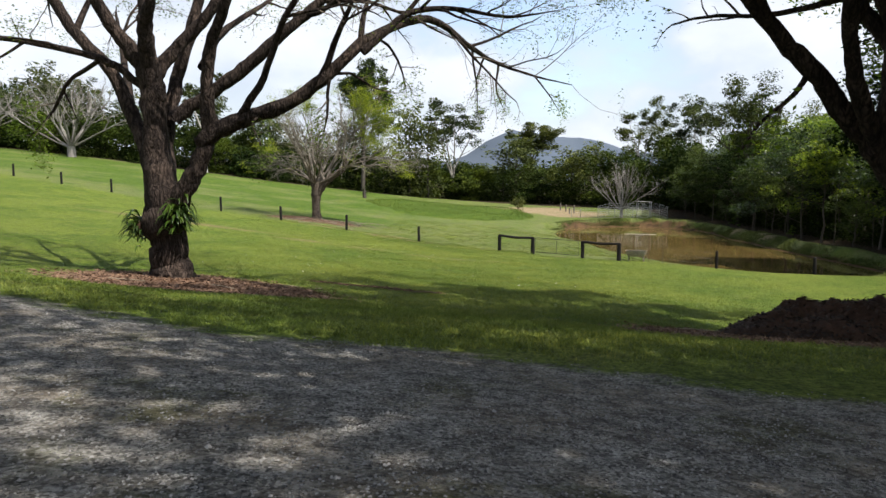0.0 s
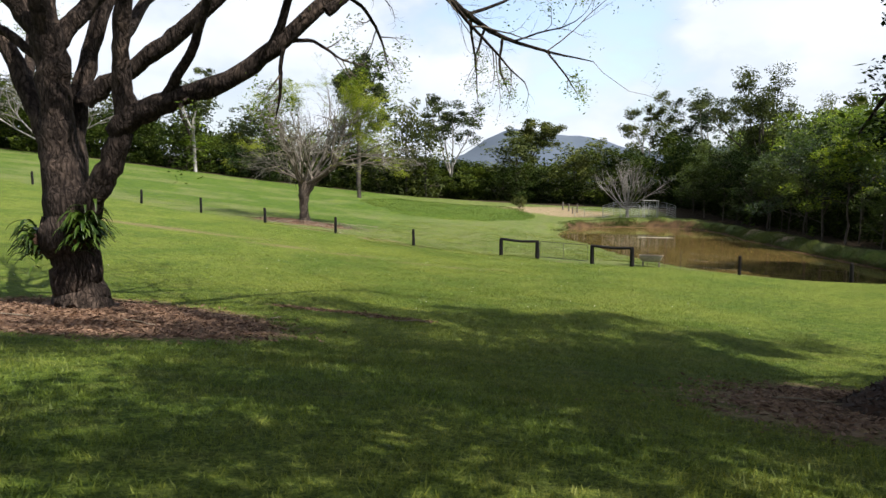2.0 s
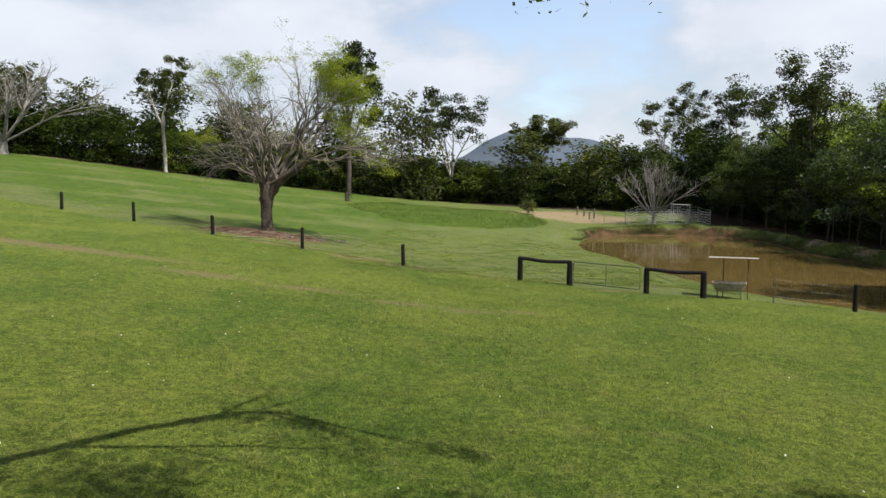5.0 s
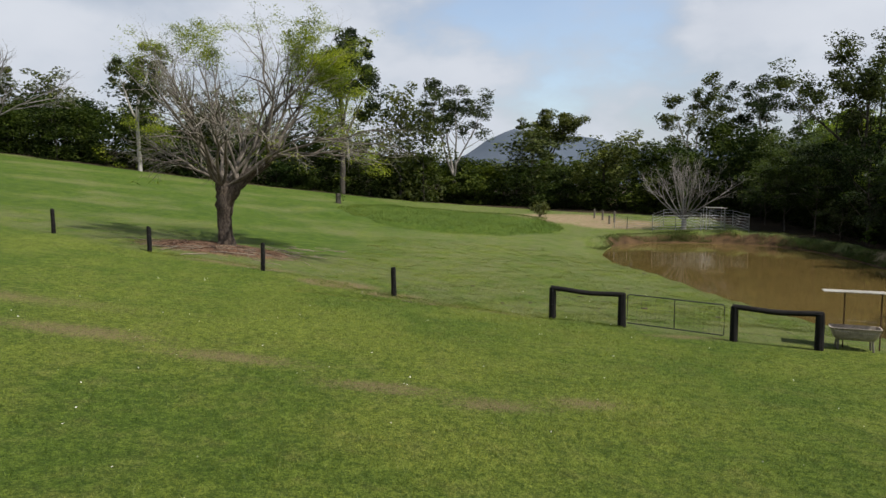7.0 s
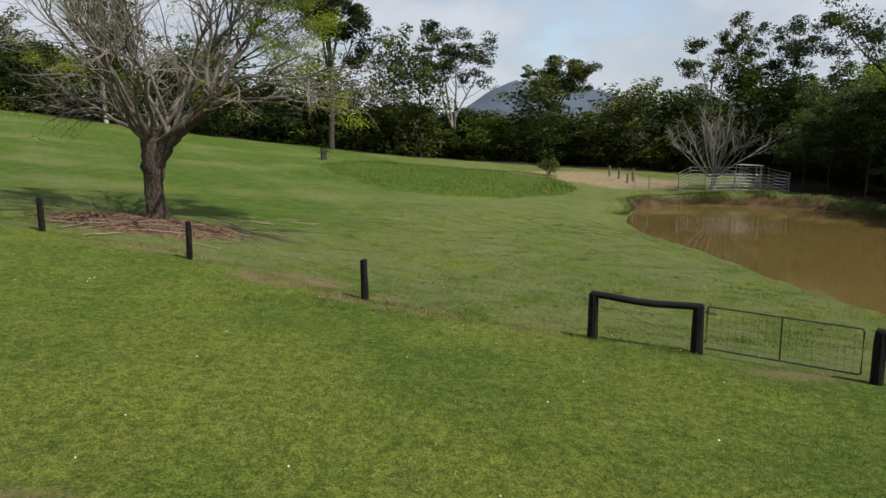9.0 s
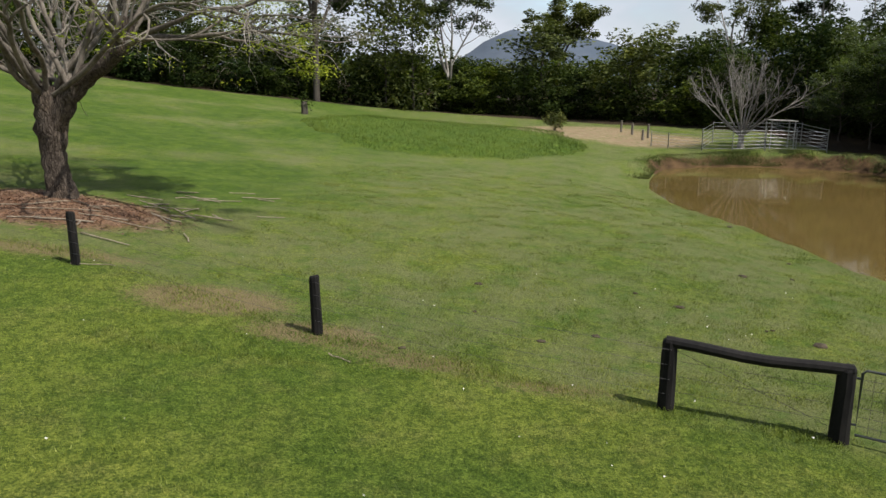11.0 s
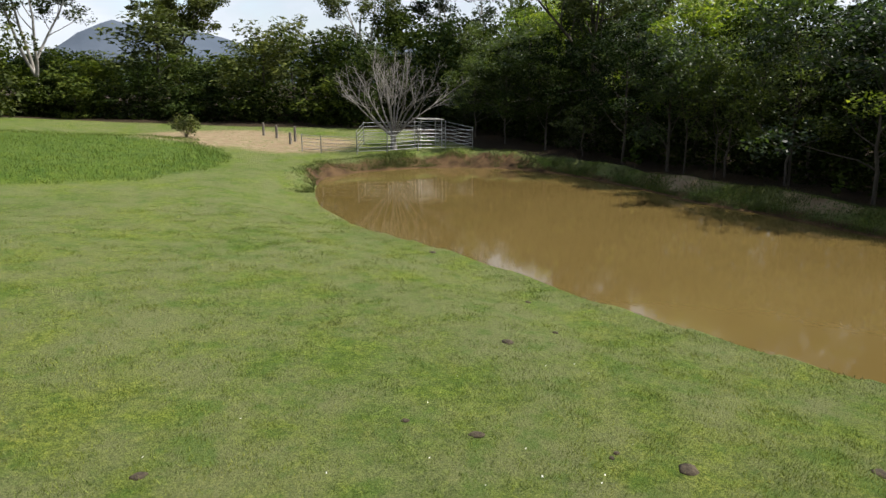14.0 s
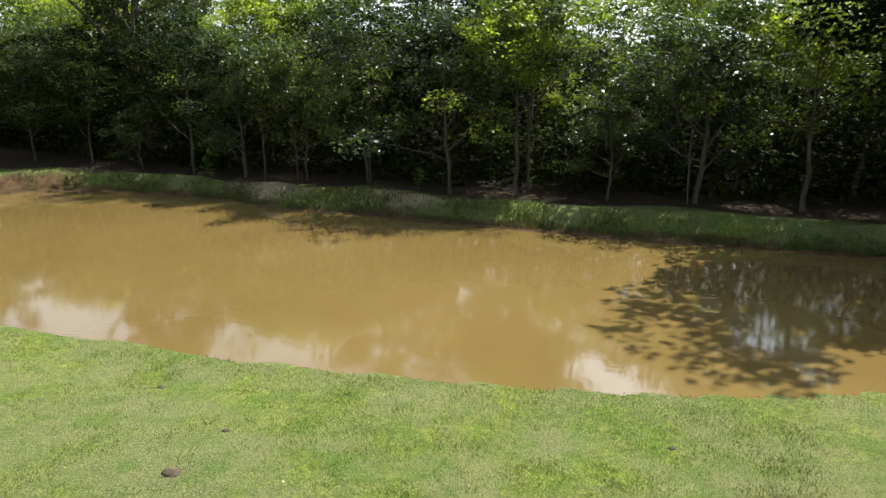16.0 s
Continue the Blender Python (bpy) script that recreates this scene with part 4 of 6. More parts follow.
def bare_tree(name, seed, H, stems, lean, label, material):
    rng = np.random.default_rng(seed)
    S = dict(seg=[6, 5, 4, 3], wob=[0.06, 0.1, 0.14, 0.18], lift=[0.05, 0.04, 0.02, 0.0], taper=[0.35, 0.3, 0.3, 0.4],
             kids=[5, 5, 4], t0=[0.3, 0.2, 0.2], ang=[0.55, 0.65, 0.75], up=[0.1, 0.05, 0.02], ratio=[0.45, 0.5, 0.55])
    lines, tips = [], []
    root = np.array([0, 0, 0.9])
    lines.append((np.array([[0, 0, -0.2], [0, 0, 0.4], [0, 0, 1.0]]), np.array([0.26, 0.2, 0.19])))
    for k in range(stems):
        a = k * 2.399
        th = lean * (0.25 + 0.75 * ((k * 0.7549) % 1))
        d = np.array([math.cos(a) * math.sin(th), math.sin(a) * math.sin(th), math.cos(th)])
        grow(rng, lines, tips, root, d, H * rng.uniform(0.75, 1.0), 0.075, 0, S)
    ob = thing(name, Matrix(), label, "tree")
    thick = [s for s in lines if s[1][0] > 0.03]
    thin = [s for s in lines if s[1][0] <= 0.03]
    part("trunk", mesh_of("trunk", *tubes(thick), True), material, ob)
    part("twig_spray", mesh_of("twig_spray", *tubes([(p, r * 1.25 + 0.002) for p, r in thin]), True), material, ob)
    return ob


M_DEAD = plain("bleached_dead_bark", (0.11, 0.098, 0.085), (0.25, 0.23, 0.205), 5.0, 0.85, 0.3, 0.01)
dry = bare_tree("dead_tree", 3, 5.4, 13, 1.15, "leafless bleached grey tree behind the cattle yard", M_DEAD)
dry.matrix_basis = pose(21.6, 81.0, gz(21.6, 81.0), 0, 0, 30) @ Matrix.Diagonal((1.1, 1.1, 1.02, 1))
for x, y, s, a in ((-58, 90, 1.7, 40), (-71, 87, 1.5, 110)):
    copy_thing(dry, pose(x, y, gz(x, y) - 0.2, 0, 0, a) @ Matrix.Diagonal((s * 1.55, s * 1.4, s, 1)))["label"] = "leafless pale grey tree on the upper slope by the woods"


# woods
def wood_tree(name, seed, H, crown_r, bare, limbs, clumps, per, leaf, clump_r, bark, leaf_mat, label, thick=0.16, lean=0.05, skirt=False, aspect=0.42, simple=False, layer=0.62):
    """A trunk that forks into limbs, each carrying clumps of leaves with gaps between them."""
    rng = np.random.default_rng(seed)
    lines, hubs = [], []
    n = 9
    drift = rng.normal(0, lean, (n + 1, 2)).cumsum(0) * H / n
    drift -= drift[0]
    trunk = np.column_stack([drift, np.linspace(-0.3, H * 0.93, n + 1)])
    trad = thick * np.linspace(1, 0.18, n + 1)
    lines.append((trunk, trad))
    for k in range(limbs):
        t = bare + (0.97 - bare) * (k + 0.5) / limbs
        i = min(int(t * n), n - 1)
        p = trunk[i] + (trunk[i + 1] - trunk[i]) * (t * n - i)
        a = k * 2.399 + rng.uniform(-0.5, 0.5)
        up = rng.uniform(0.35, 0.95)
        d = unit(np.array([math.cos(a), math.sin(a), up]))
        L = crown_r * (1.15 - 0.55 * max(0, (t - bare) / (1 - bare)) ** 1.4) * rng.uniform(0.7, 1.15)
        pts, q, dd = [p], p, d
        for _ in range(4):
            dd = unit(dd + rng.normal(0, 0.16, 3) + np.array([0, 0, 0.07]))
            q = q + dd * L / 4
            pts.append(q)
        pts = np.array(pts)
        r0 = min(0.5 * trad[i], 0.07)
        lines.append((pts, r0 * np.linspace(1, 0.25, 5)))
        for c in range(clumps):
            s = pts[int(rng.integers(2, 5))]
            e = s + rng.normal(0, 1, 3) * np.array([0.5, 0.5, 0.35]) * clump_r * 1.3
            if not skirt:
                lines.append((np.array([s, (s + e) / 2 + rng.normal(0, 0.06, 3), e]), np.array([0.5, 0.35, 0.15]) * r0))
            hubs.append(e)
    hubs.append(trunk[-1])
    hubs = np.array(hubs)
    c = np.repeat(hubs, per, 0)
    g = rng.normal(size=(len(c), 3))
    g *= (rng.uniform(0.35, 1.0, (len(c), 1)) ** 0.6) / (np.linalg.norm(g, axis=1, keepdims=True) + 1e-9)
    size_of = np.repeat(rng.uniform(0.55, 1.2, len(hubs)), per)[:, None]
    pos = c + g * np.array([1, 1, layer]) * clump_r * size_of
    if skirt:
        m = int(len(pos) * 0.25)
        a, rr = rng.uniform(0, 2 * math.pi, m), crown_r * 0.85 * np.sqrt(rng.uniform(0, 1, m))
        pos = np.vstack([pos, np.column_stack([np.cos(a) * rr, np.sin(a) * rr, rng.uniform(0.1, H * bare + 0.6, m)])])
    ob = thing(name, Matrix(), label, "tree")
    part("trunk", mesh_of("trunk", *tubes(lines), True), bark, ob)
    part("crown", mesh_of("crown", *leaves(rng, pos, leaf, aspect, 0.25, 0.35, simple)), leaf_mat, ob)
    return ob


def stand(ob, x, y, s=1.0, a=0.0, sz=None, group="", label=""):
    m = pose(x, y, gz(x, y) - 0.1, 0, 0, a) @ Matrix.Diagonal((s, s, sz or s, 1))
    c = copy_thing(ob, m)
    if group:
        c["group"] = group
    if label:
        c["label"] = label
    return c


def place(ob, x, y, s=1.0, a=0.0, sz=None):
    ob.matrix_basis = pose(x, y, gz(x, y) - 0.1, 0, 0, a) @ Matrix.Diagonal((s, s, sz or s, 1))
    return ob


def gum_tree(name, seed, H, fork_at, leans, reach, per, leaf, clump_r, bark, leaf_mat, label, thick=0.25, clump_up=0.62):
    """A pale stem that parts into a few rising leaders, with ragged separate clumps of leaves at the ends of bare limbs."""
    rng = np.random.default_rng(seed)
    lines, tips = [], []
    n = 6
    drift = rng.normal(0, 0.03, (n + 1, 2)).cumsum(0) * H * fork_at / n
    trunk = np.column_stack([drift - drift[0], np.linspace(-0.3, H * fork_at, n + 1)])
    lines.append((trunk, thick * np.linspace(1.1, 0.72, n + 1)))
    S = dict(seg=[7, 5, 4], wob=[0.10, 0.17, 0.22], lift=[0.07, 0.06, 0.03], taper=[0.25, 0.3, 0.4],
             kids=[6, 3], t0=[0.35, 0.4], ang=[0.85, 0.8], up=[0.18, 0.12], ratio=[reach, 0.45])
    for k, (a, lean) in enumerate(leans):
        d = np.array([math.cos(a) * math.sin(lean), math.sin(a) * math.sin(lean), math.cos(lean)])
        grow(rng, lines, tips, trunk[-1 - k % 3], d, H * (1 - fork_at) * rng.uniform(0.86, 1.0), thick * 0.6, 0, S)
    tips = np.array(tips)
    k = (H - 0.4 * clump_r) / tips[:, 2].max()
    lines, tips = [(p * k, r) for p, r in lines], tips * k
    hubs = np.vstack([tips[3::4], tips[1::4][rng.uniform(size=len(tips) // 4) < 0.3]])
    c = np.repeat(hubs, per, 0)
    g = rng.normal(size=(len(c), 3))
    g *= (rng.uniform(0.2, 1.0, (len(c), 1)) ** 0.6) / (np.linalg.norm(g, axis=1, keepdims=True) + 1e-9)
    size_of = np.repeat(rng.uniform(0.45, 1.25, len(hubs)), per)[:, None]
    ob = thing(name, Matrix(), label, "tree")
    part("trunk", mesh_of("trunk", *tubes(lines), True), bark, ob)
    part("crown", mesh_of("crown", *leaves(rng, c + g * np.array([1, 1, clump_up]) * clump_r * size_of, leaf, 0.48, 0.3, 0.5)), leaf_mat, ob)
    return ob


# single gums that rise over the woods
gum_a = gum_tree("gum_tree", 41, 17.0, 0.52, [(0.4, 0.12), (2.6, 0.38), (4.6, 0.42)], 0.40, 120, 0.32, 1.0, M_BARK_PALE, M_LEAF_GUM, "tall gum tree with pale trunk and clumped grey-green crown", 0.27)
gum_b = gum_tree("gum_tree", 42, 18.9, 0.25, [(0.2, 0.16), (3.2, 0.42), (5.0, 0.50), (1.6, 0.45)], 0.36, 120, 0.32, 1.15, M_BARK_PALE, M_LEAF_GUM, "tall gum tree with pale bare trunk and open clumped crown", 0.27)
gum_c = gum_tree("gum_tree", 43, 15.8, 0.55, [(0.3, 0.25), (1.7, 0.6), (3.1, 0.55), (4.6, 0.65), (5.6, 0.4)], 0.50, 140, 0.32, 1.2, M_BARK_WOOD, M_LEAF_GUM, "rounded gum tree standing above the forest edge", 0.28)
gum_d = gum_tree("gum_tree", 44, 18.2, 0.30, [(0.1, 0.18), (3.3, 0.52), (2.0, 0.22), (5.2, 0.35)], 0.36, 120, 0.32, 1.1, M_BARK_PALE, M_LEAF_GUM, "tall gum tree with leaning pale limbs and tufted crown", 0.25)
gum_e = gum_tree("gum_tree", 45, 19.0, 0.26, [(0.1, 0.12), (1.4, 0.38), (2.7, 0.40), (4.0, 0.36), (5.3, 0.42)], 0.42, 130, 0.32, 1.3, M_BARK_WOOD, M_LEAF_GUM, "large gum with dense tufted crown behind the pond", 0.32)
place(gum_a, -41.5, 100, 0.95, 20, 0.97)
place(gum_b, -1.8, 118, 1.15, 140, 1.0)
place(gum_c, 14.0, 132, 1.25, 60, 1.0)
place(gum_d, 31, 109, 1.0, 200, 0.97)
place(gum_e, 37, 77, 0.95, 300, 0.98)
stand(gum_c, -17.6, 111.5, 1.1, 200, 1.5, "gums", "tall gum with dark rounded crown above the paddock tree")
stand(gum_b, 41, 107, 0.85, 60, 0.95, "gums")
stand(gum_a, 58, 96, 1.0, 10, 1.0, "gums")
stand(gum_a, -66, 106, 1.0, 70, 0.75, "gums")
stand(gum_e, 49, 84, 0.9, 100, 0.85, "gums")
slender = gum_tree("slender_tree", 46, 8.5, 0.42, [(0.5, 0.2), (2.8, 0.5), (4.7, 0.35)], 0.4, 36, 0.22, 0.8, M_BARK_WOOD, M_LEAF_NEAR, "slender grey-stemmed tree at the front of the woods", 0.06)
place(slender, 31.6, 62.3, 1.0, 30)
for x, y, k, a in ((31.9, 60.4, 0.8, 140), (32.3, 47.6, 1.1, 80), (31.4, 40.4, 0.75, 200), (32.2, 56.0, 1.2, 290)):
    stand(slender, x, y, k, a, k * 1.1, "slender trees")
slender["group"] = "slender trees"

# far and middle woods
wood = [wood_tree("forest_tree", 50 + k, H, R, bare, 12, 4, 56, 0.44, cr, M_BARK_WOOD, mt, lab, 0.15, 0.05, True, 0.55, True)
        for k, (H, R, bare, cr, mt, lab) in enumerate((
            (10.0, 3.4, 0.22, 1.5, M_LEAF_FOREST, "dense dark green forest tree at the paddock edge"),
            (8.6, 3.2, 0.18, 1.45, M_LEAF_FOREST, "bushy deep green forest tree at the paddock edge"),
            (11.0, 3.6, 0.25, 1.5, M_LEAF_GUM, "tall grey-green forest tree at the paddock edge"),
            (7.6, 3.0, 0.15, 1.4, M_LEAF_FRESH, "fresh green leafy tree at the forest edge"),
            (5.6, 2.6, 0.12, 1.3, M_LEAF_FOREST, "low bushy tree at the forest edge")))]
rng = np.random.default_rng(77)
spots = []
for row, (back, step) in enumerate(((0, 4.6), (5, 5.0), (11, 5.6), (19, 7.0))):
    x = -118.0
    while x < 62:
        edge = np.interp(x, [-120, -60, -41, -19, -4, 8, 20, 30, 60], [84, 95, 103, 114, 117, 112, 102, 95, 92])
        spots.append((x + rng.uniform(-1.3, 1.3), edge + back + rng.uniform(-1.5, 1.5), row))
        x += step * rng.uniform(0.8, 1.2)
first = set()
for i, (x, y, row) in enumerate(spots):
    k = int(rng.integers(0, 4)) if row else int(rng.choice([0, 1, 3, 4, 4]))
    k = k % 2 if x > 24 else k
    s = rng.uniform(0.8, 1.15) * (1.0 + 0.06 * row)
    tall = np.interp(x, [-118, -60, -30, -3, 2, 22, 27, 45], [1.0, 0.95, 0.80, 0.85, 0.70, 0.72, 1.05, 1.3])
    if k not in first:
        first.add(k)
        place(wood[k], x, y, s, rng.uniform(0, 360), s * tall)
        wood[k]["group"] = "forest edge"
    else:
        stand(wood[k], x, y, s, rng.uniform(0, 360), s * tall, "forest edge")

for x, y, k, a in ((-9.5, 114.5, 1.05, 20), (-6.0, 113.0, 0.9, 100)):
    stand(wood[2], x, y, k, a, k * 1.15, "forest edge", "tall grey-green forest tree below the gums")

# woods close behind the pond
near = [wood_tree("pond_side_tree", 70 + k, H, R, bare, nl, 3, (172, 135, 200, 132, 172)[k], lf, cr, bark, mt, lab, th, lean, False, 0.5, k in (2, 4), 0.5)
        for k, (H, R, bare, nl, cr, lf, bark, mt, lab, th, lean) in enumerate((
            (10.0, 4.4, 0.20, 14, 1.5, 0.25, M_BARK_WOOD, M_LEAF_NEAR, "dark leafy rainforest tree crowding the pond bank", 0.17, 0.09),
            (8.8, 4.0, 0.20, 13, 1.35, 0.23, M_BARK_WOOD, M_LEAF_NEAR, "slender-stemmed tree with deep green crown behind the pond", 0.11, 0.14),
            (11.0, 4.4, 0.42, 12, 1.45, 0.25, M_BARK_WOOD, M_LEAF_BRIGHT, "leafy bright green tree among the woods behind the pond", 0.15, 0.10),
            (7.0, 3.6, 0.16, 13, 1.25, 0.22, M_BARK_WOOD, M_LEAF_GUM, "bushy olive-green tree leaning over the pond bank", 0.10, 0.16),
            (9.6, 4.0, 0.26, 13, 1.4, 0.25, M_BARK_WOOD, M_LEAF_SHADE, "tree within the woods behind the pond, leaves darkened for shade", 0.14, 0.10)))]
spots = []
for row, (back, step) in enumerate(((0, 4.0), (4.0, 4.4), (9.0, 5.4), (16.0, 6.5))):
    y = 8.0
    while y < 92:
        edge = np.interp(y, [8, 26, 34, 42, 52, 64, 72, 80, 92], [35, 33, 31.8, 31.4, 31.8, 32.4, 32, 31.5, 32])
        spots.append((edge + back + rng.uniform(-0.7, 0.7), y + rng.uniform(-0.8, 0.8), row))
        y += step * rng.uniform(0.85, 1.15)
first = set()
for x, y, row in spots:
    # shaded stretches get the darkened leaves, the sunlit south end the brighter ones
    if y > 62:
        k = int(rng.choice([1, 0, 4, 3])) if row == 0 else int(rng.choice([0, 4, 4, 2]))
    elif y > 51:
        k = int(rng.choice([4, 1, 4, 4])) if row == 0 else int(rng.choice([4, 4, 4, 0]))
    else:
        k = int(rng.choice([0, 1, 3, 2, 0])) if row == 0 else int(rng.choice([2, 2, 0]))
    s = rng.uniform(0.78, 1.02) * (1.0 + 0.12 * float(waves(x, y, 0.23, 3))) * ((0.90, 1.06, 1.16, 1.22) if y < 51 else (0.95, 1.14, 1.27, 1.36))[row] * np.interp(y, [30, 45, 58, 68, 92], [1.0, 1.0, 1.0, 0.94, 0.92])
    if abs((y - 37.5) / (x - 1.5) - 0.206) < 0.03:
        s *= 0.62  # a low gap in the canopy
    if k not in first:
        first.add(k)
        place(near[k], x, y, s, rng.uniform(0, 360))
        near[k]["group"] = "woods behind the pond"
    else:
        stand(near[k], x, y, s, rng.uniform(0, 360), None, "woods behind the pond")

# its leaf colour carries the shade of the woods too
giant = wood_tree("dark_spreading_tree", 88, 15.0, 5.6, 0.22, 18, 4, 240, 0.30, 1.7, M_BARK_WOOD, M_LEAF_SHADE, "tall spreading tree, leaves darkened for shade, that shades the narrow end of the pond", 0.30, 0.05, False, 0.6, False, 0.6)
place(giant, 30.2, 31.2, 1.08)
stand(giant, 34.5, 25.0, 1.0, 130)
# out-of-view copy added to throw shade on the drive edge
stand(giant, 12.8, -5.4, 0.74, 250, None, "", "tall spreading tree added out of view to shade the edge of the drive")


def understorey():
    """Shrubs, vines and saplings that fill the foot of the woods, in shade-darkened leaves."""
    r = np.random.default_rng(91)
    n = 44000
    y = r.uniform(20, 94, n)
    x = np.interp(y, [8, 26, 34, 42, 52, 64, 72, 80, 94], [34, 32.5, 31.6, 31.4, 31.6, 32.2, 31.8, 31.5, 32]) + np.abs(r.normal(0, 4.5, n)) + 1.8
    h = r.uniform(0, 1, n) ** 1.2 * (1.6 + 3.0 * (waves(x, y, 0.55, 2) + 0.6).clip(0))
    pos = np.column_stack([x, y, ground(x, y) + h])
    n2 = 26000
    x2 = r.uniform(-118, 40, n2)
    y2 = np.interp(x2, [-120, -60, -41, -19, -4, 8, 20, 30, 60], [82, 93, 101, 112, 115, 110, 100, 93, 90]) + np.abs(r.normal(0, 3.5, n2)) + 0.6
    h2 = r.uniform(0, 1, n2) ** 1.2 * (1.5 + 2.4 * (waves(x2, y2, 0.4, 5) + 0.6).clip(0))
    pos2 = np.column_stack([x2, y2, ground(x2, y2) + h2])
    # filler leaves added deep in the woods to block sky between the stems
    n3 = 9000
    y3 = r.uniform(14, 48, n3)
    x3 = np.interp(y3, [8, 26, 34, 48], [35, 33.5, 32.5, 33]) + 3.5 + np.abs(r.normal(0, 4, n3))
    pos = np.vstack([pos, np.column_stack([x3, y3, ground(x3, y3) + r.uniform(0, 1, n3) * 4.5])])
    n4 = 9000
    y4 = r.uniform(14, 92, n4)
    x4 = 38.5 + r.uniform(0, 14, n4)
    pos2 = np.vstack([pos2, np.column_stack([x4, y4, ground(x4, y4) + r.uniform(0, 7.2, n4)])])
    v1, f1 = leaves(r, pos, 0.28, 0.6, 0.2, 0.35, True)
    v2, f2 = leaves(r, pos2, 0.45, 0.6, 0.2, 0.35, True)
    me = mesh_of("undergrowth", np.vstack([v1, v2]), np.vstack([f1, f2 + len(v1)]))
    tagged(part("undergrowth", me, M_LEAF_SHADE), "tangled green shrubs and vines along the forest foot, darkened for shade", "undergrowth", kind="stuff")


def far_woods():
    """Canopy that goes on behind the forest edge."""
    r = np.random.default_rng(92)
    n = 42000
    x = r.uniform(-230, 200, n)
    edge = np.interp(x, [-230, -120, -60, -41, -19, -4, 8, 20, 40, 60, 200], [90, 104, 116, 122, 132, 134, 130, 120, 110, 105, 60])
    y = edge + r.uniform(0, 60, n)
    top = 6.2 + 2.0 * waves(x, y, 0.22, 1) + 1.4 * waves(x, y, 0.6, 8)
    z = ground(x, y) + top * r.uniform(0.15, 1.0, n) ** 0.5
    v1, f1 = leaves(r, np.column_stack([x, y, z]), 1.0, 0.7, 0.2, 0.35, True)
    n = 38000
    x, y = r.uniform(44, 95, n), r.uniform(-20, 104, n)
    top = 7.6 + 1.6 * waves(x, y, 0.3, 1) + 1.0 * waves(x, y, 0.7, 8)
    z = ground(x, y) + top * r.uniform(0.0, 1.0, n)
    v2, f2 = leaves(r, np.column_stack([x, y, z]), 1.0, 0.7, 0.2, 0.35, True)
    me = mesh_of("far_woods", np.vstack([v1, v2]), np.vstack([f1, f2 + len(v1)]))
    tagged(part("far_woods", me, M_LEAF_FOREST), "continuous green woodland stretching behind the forest edge", "woods", kind="stuff")


understorey()
far_woods()


# unseen woods added round and behind the drive: close the place, block sky light
r = np.random.default_rng(99)
for k in range(18):
    t = k / 17
    x, y = np.interp(t, [0, 0.3, 0.62, 1], [-44, -30, 20, 30]), np.interp(t, [0, 0.3, 0.62, 1], [-6, -29, -31, 4])
    s = r.uniform(1.1, 1.5)
    stand(wood[k % 3], x + r.uniform(-2, 2), y + r.uniform(-2, 2), s, r.uniform(0, 360), s, "woods behind the drive", "tall dense dark green tree added unseen beyond the drive")


# ---- fence, gate, trough ----
def post_mesh(h, r, seed, taper=0.92):
    """A round split post with a worn, slightly slanted top."""
    rg = random.Random(seed)
    bm = bmesh.new()
    rings = []
    for z, s in ((-0.35, 1.0), (0.0, 1.04), (h * 0.35, 0.99), (h * 0.75, 0.97), (h - 0.03, taper), (h, taper * 0.82)):
        rings.append([bm.verts.new((r * s * (1 + rg.uniform(-0.07, 0.07)) * math.cos(a * math.pi / 5), r * s * (1 + rg.uniform(-0.07, 0.07)) * math.sin(a * math.pi / 5),
                                    z + (0.02 * math.cos(a * math.pi / 5) if z > h * 0.9 else 0))) for a in range(10)])
    for lo, hi in zip(rings, rings[1:]):
        for a in range(10):
            bm.faces.new((lo[a], lo[(a + 1) % 10], hi[(a + 1) % 10], hi[a]))
    bm.faces.new(rings[-1])
    return bm


def rod(pts, r, sides=8):
    """A closed bar along a bent line."""
    v, f = tubes([(np.asarray(pts, float), np.full(len(pts), r))], sides)
    bm = bmesh.new()
    vs = [bm.verts.new(p) for p in v]
    for q in f:
        bm.faces.new([vs[k] for k in q])
    bm.faces.new(vs[:sides][::-1])
    bm.faces.new(vs[-sides:])
    return bm


POSTS = [(-41.3, 51.2), (-35.7, 49.4), (-30.2, 47.6), (-24.7, 45.8), (-19.2, 43.9), (-13.7, 41.9), (-8.25, 40.45), (-2.5, 38.0)]
fence = thing("fence", Matrix(), "black tarred timber posts with plain wires along the paddock", "fence")
posts = [part("post", post_mesh(1.16, 0.095, 1), M_TAR, fence), part("post", post_mesh(1.10, 0.10, 2), M_TAR, fence)]
spare = [p.data for p in posts]
LINE = POSTS + [(3.3, 36.1)]
for k, (x, y) in enumerate(POSTS):
    ob = posts[k] if k < 2 else part("post", spare[k % 2], None, fence)
    ob.matrix_basis = pose(x, y, gz(x, y), random.uniform(-2, 2), random.uniform(-2, 2), k * 47)
for (ax, ay), (bx, by) in zip(LINE, LINE[1:]):
    for h in (0.28, 0.52, 0.76, 1.0):
        pts = []
        for k in range(7):
            t = k / 6
            x, y = ax + (bx - ax) * t, ay + (by - ay) * t
            z = (gz(ax, ay) * (1 - t) + gz(bx, by) * t) + h - 0.03 * math.sin(math.pi * t)
            pts.append((x, y - 0.1, z))
        part("wire", rod(pts, 0.0026, 4), M_WIRE, fence)

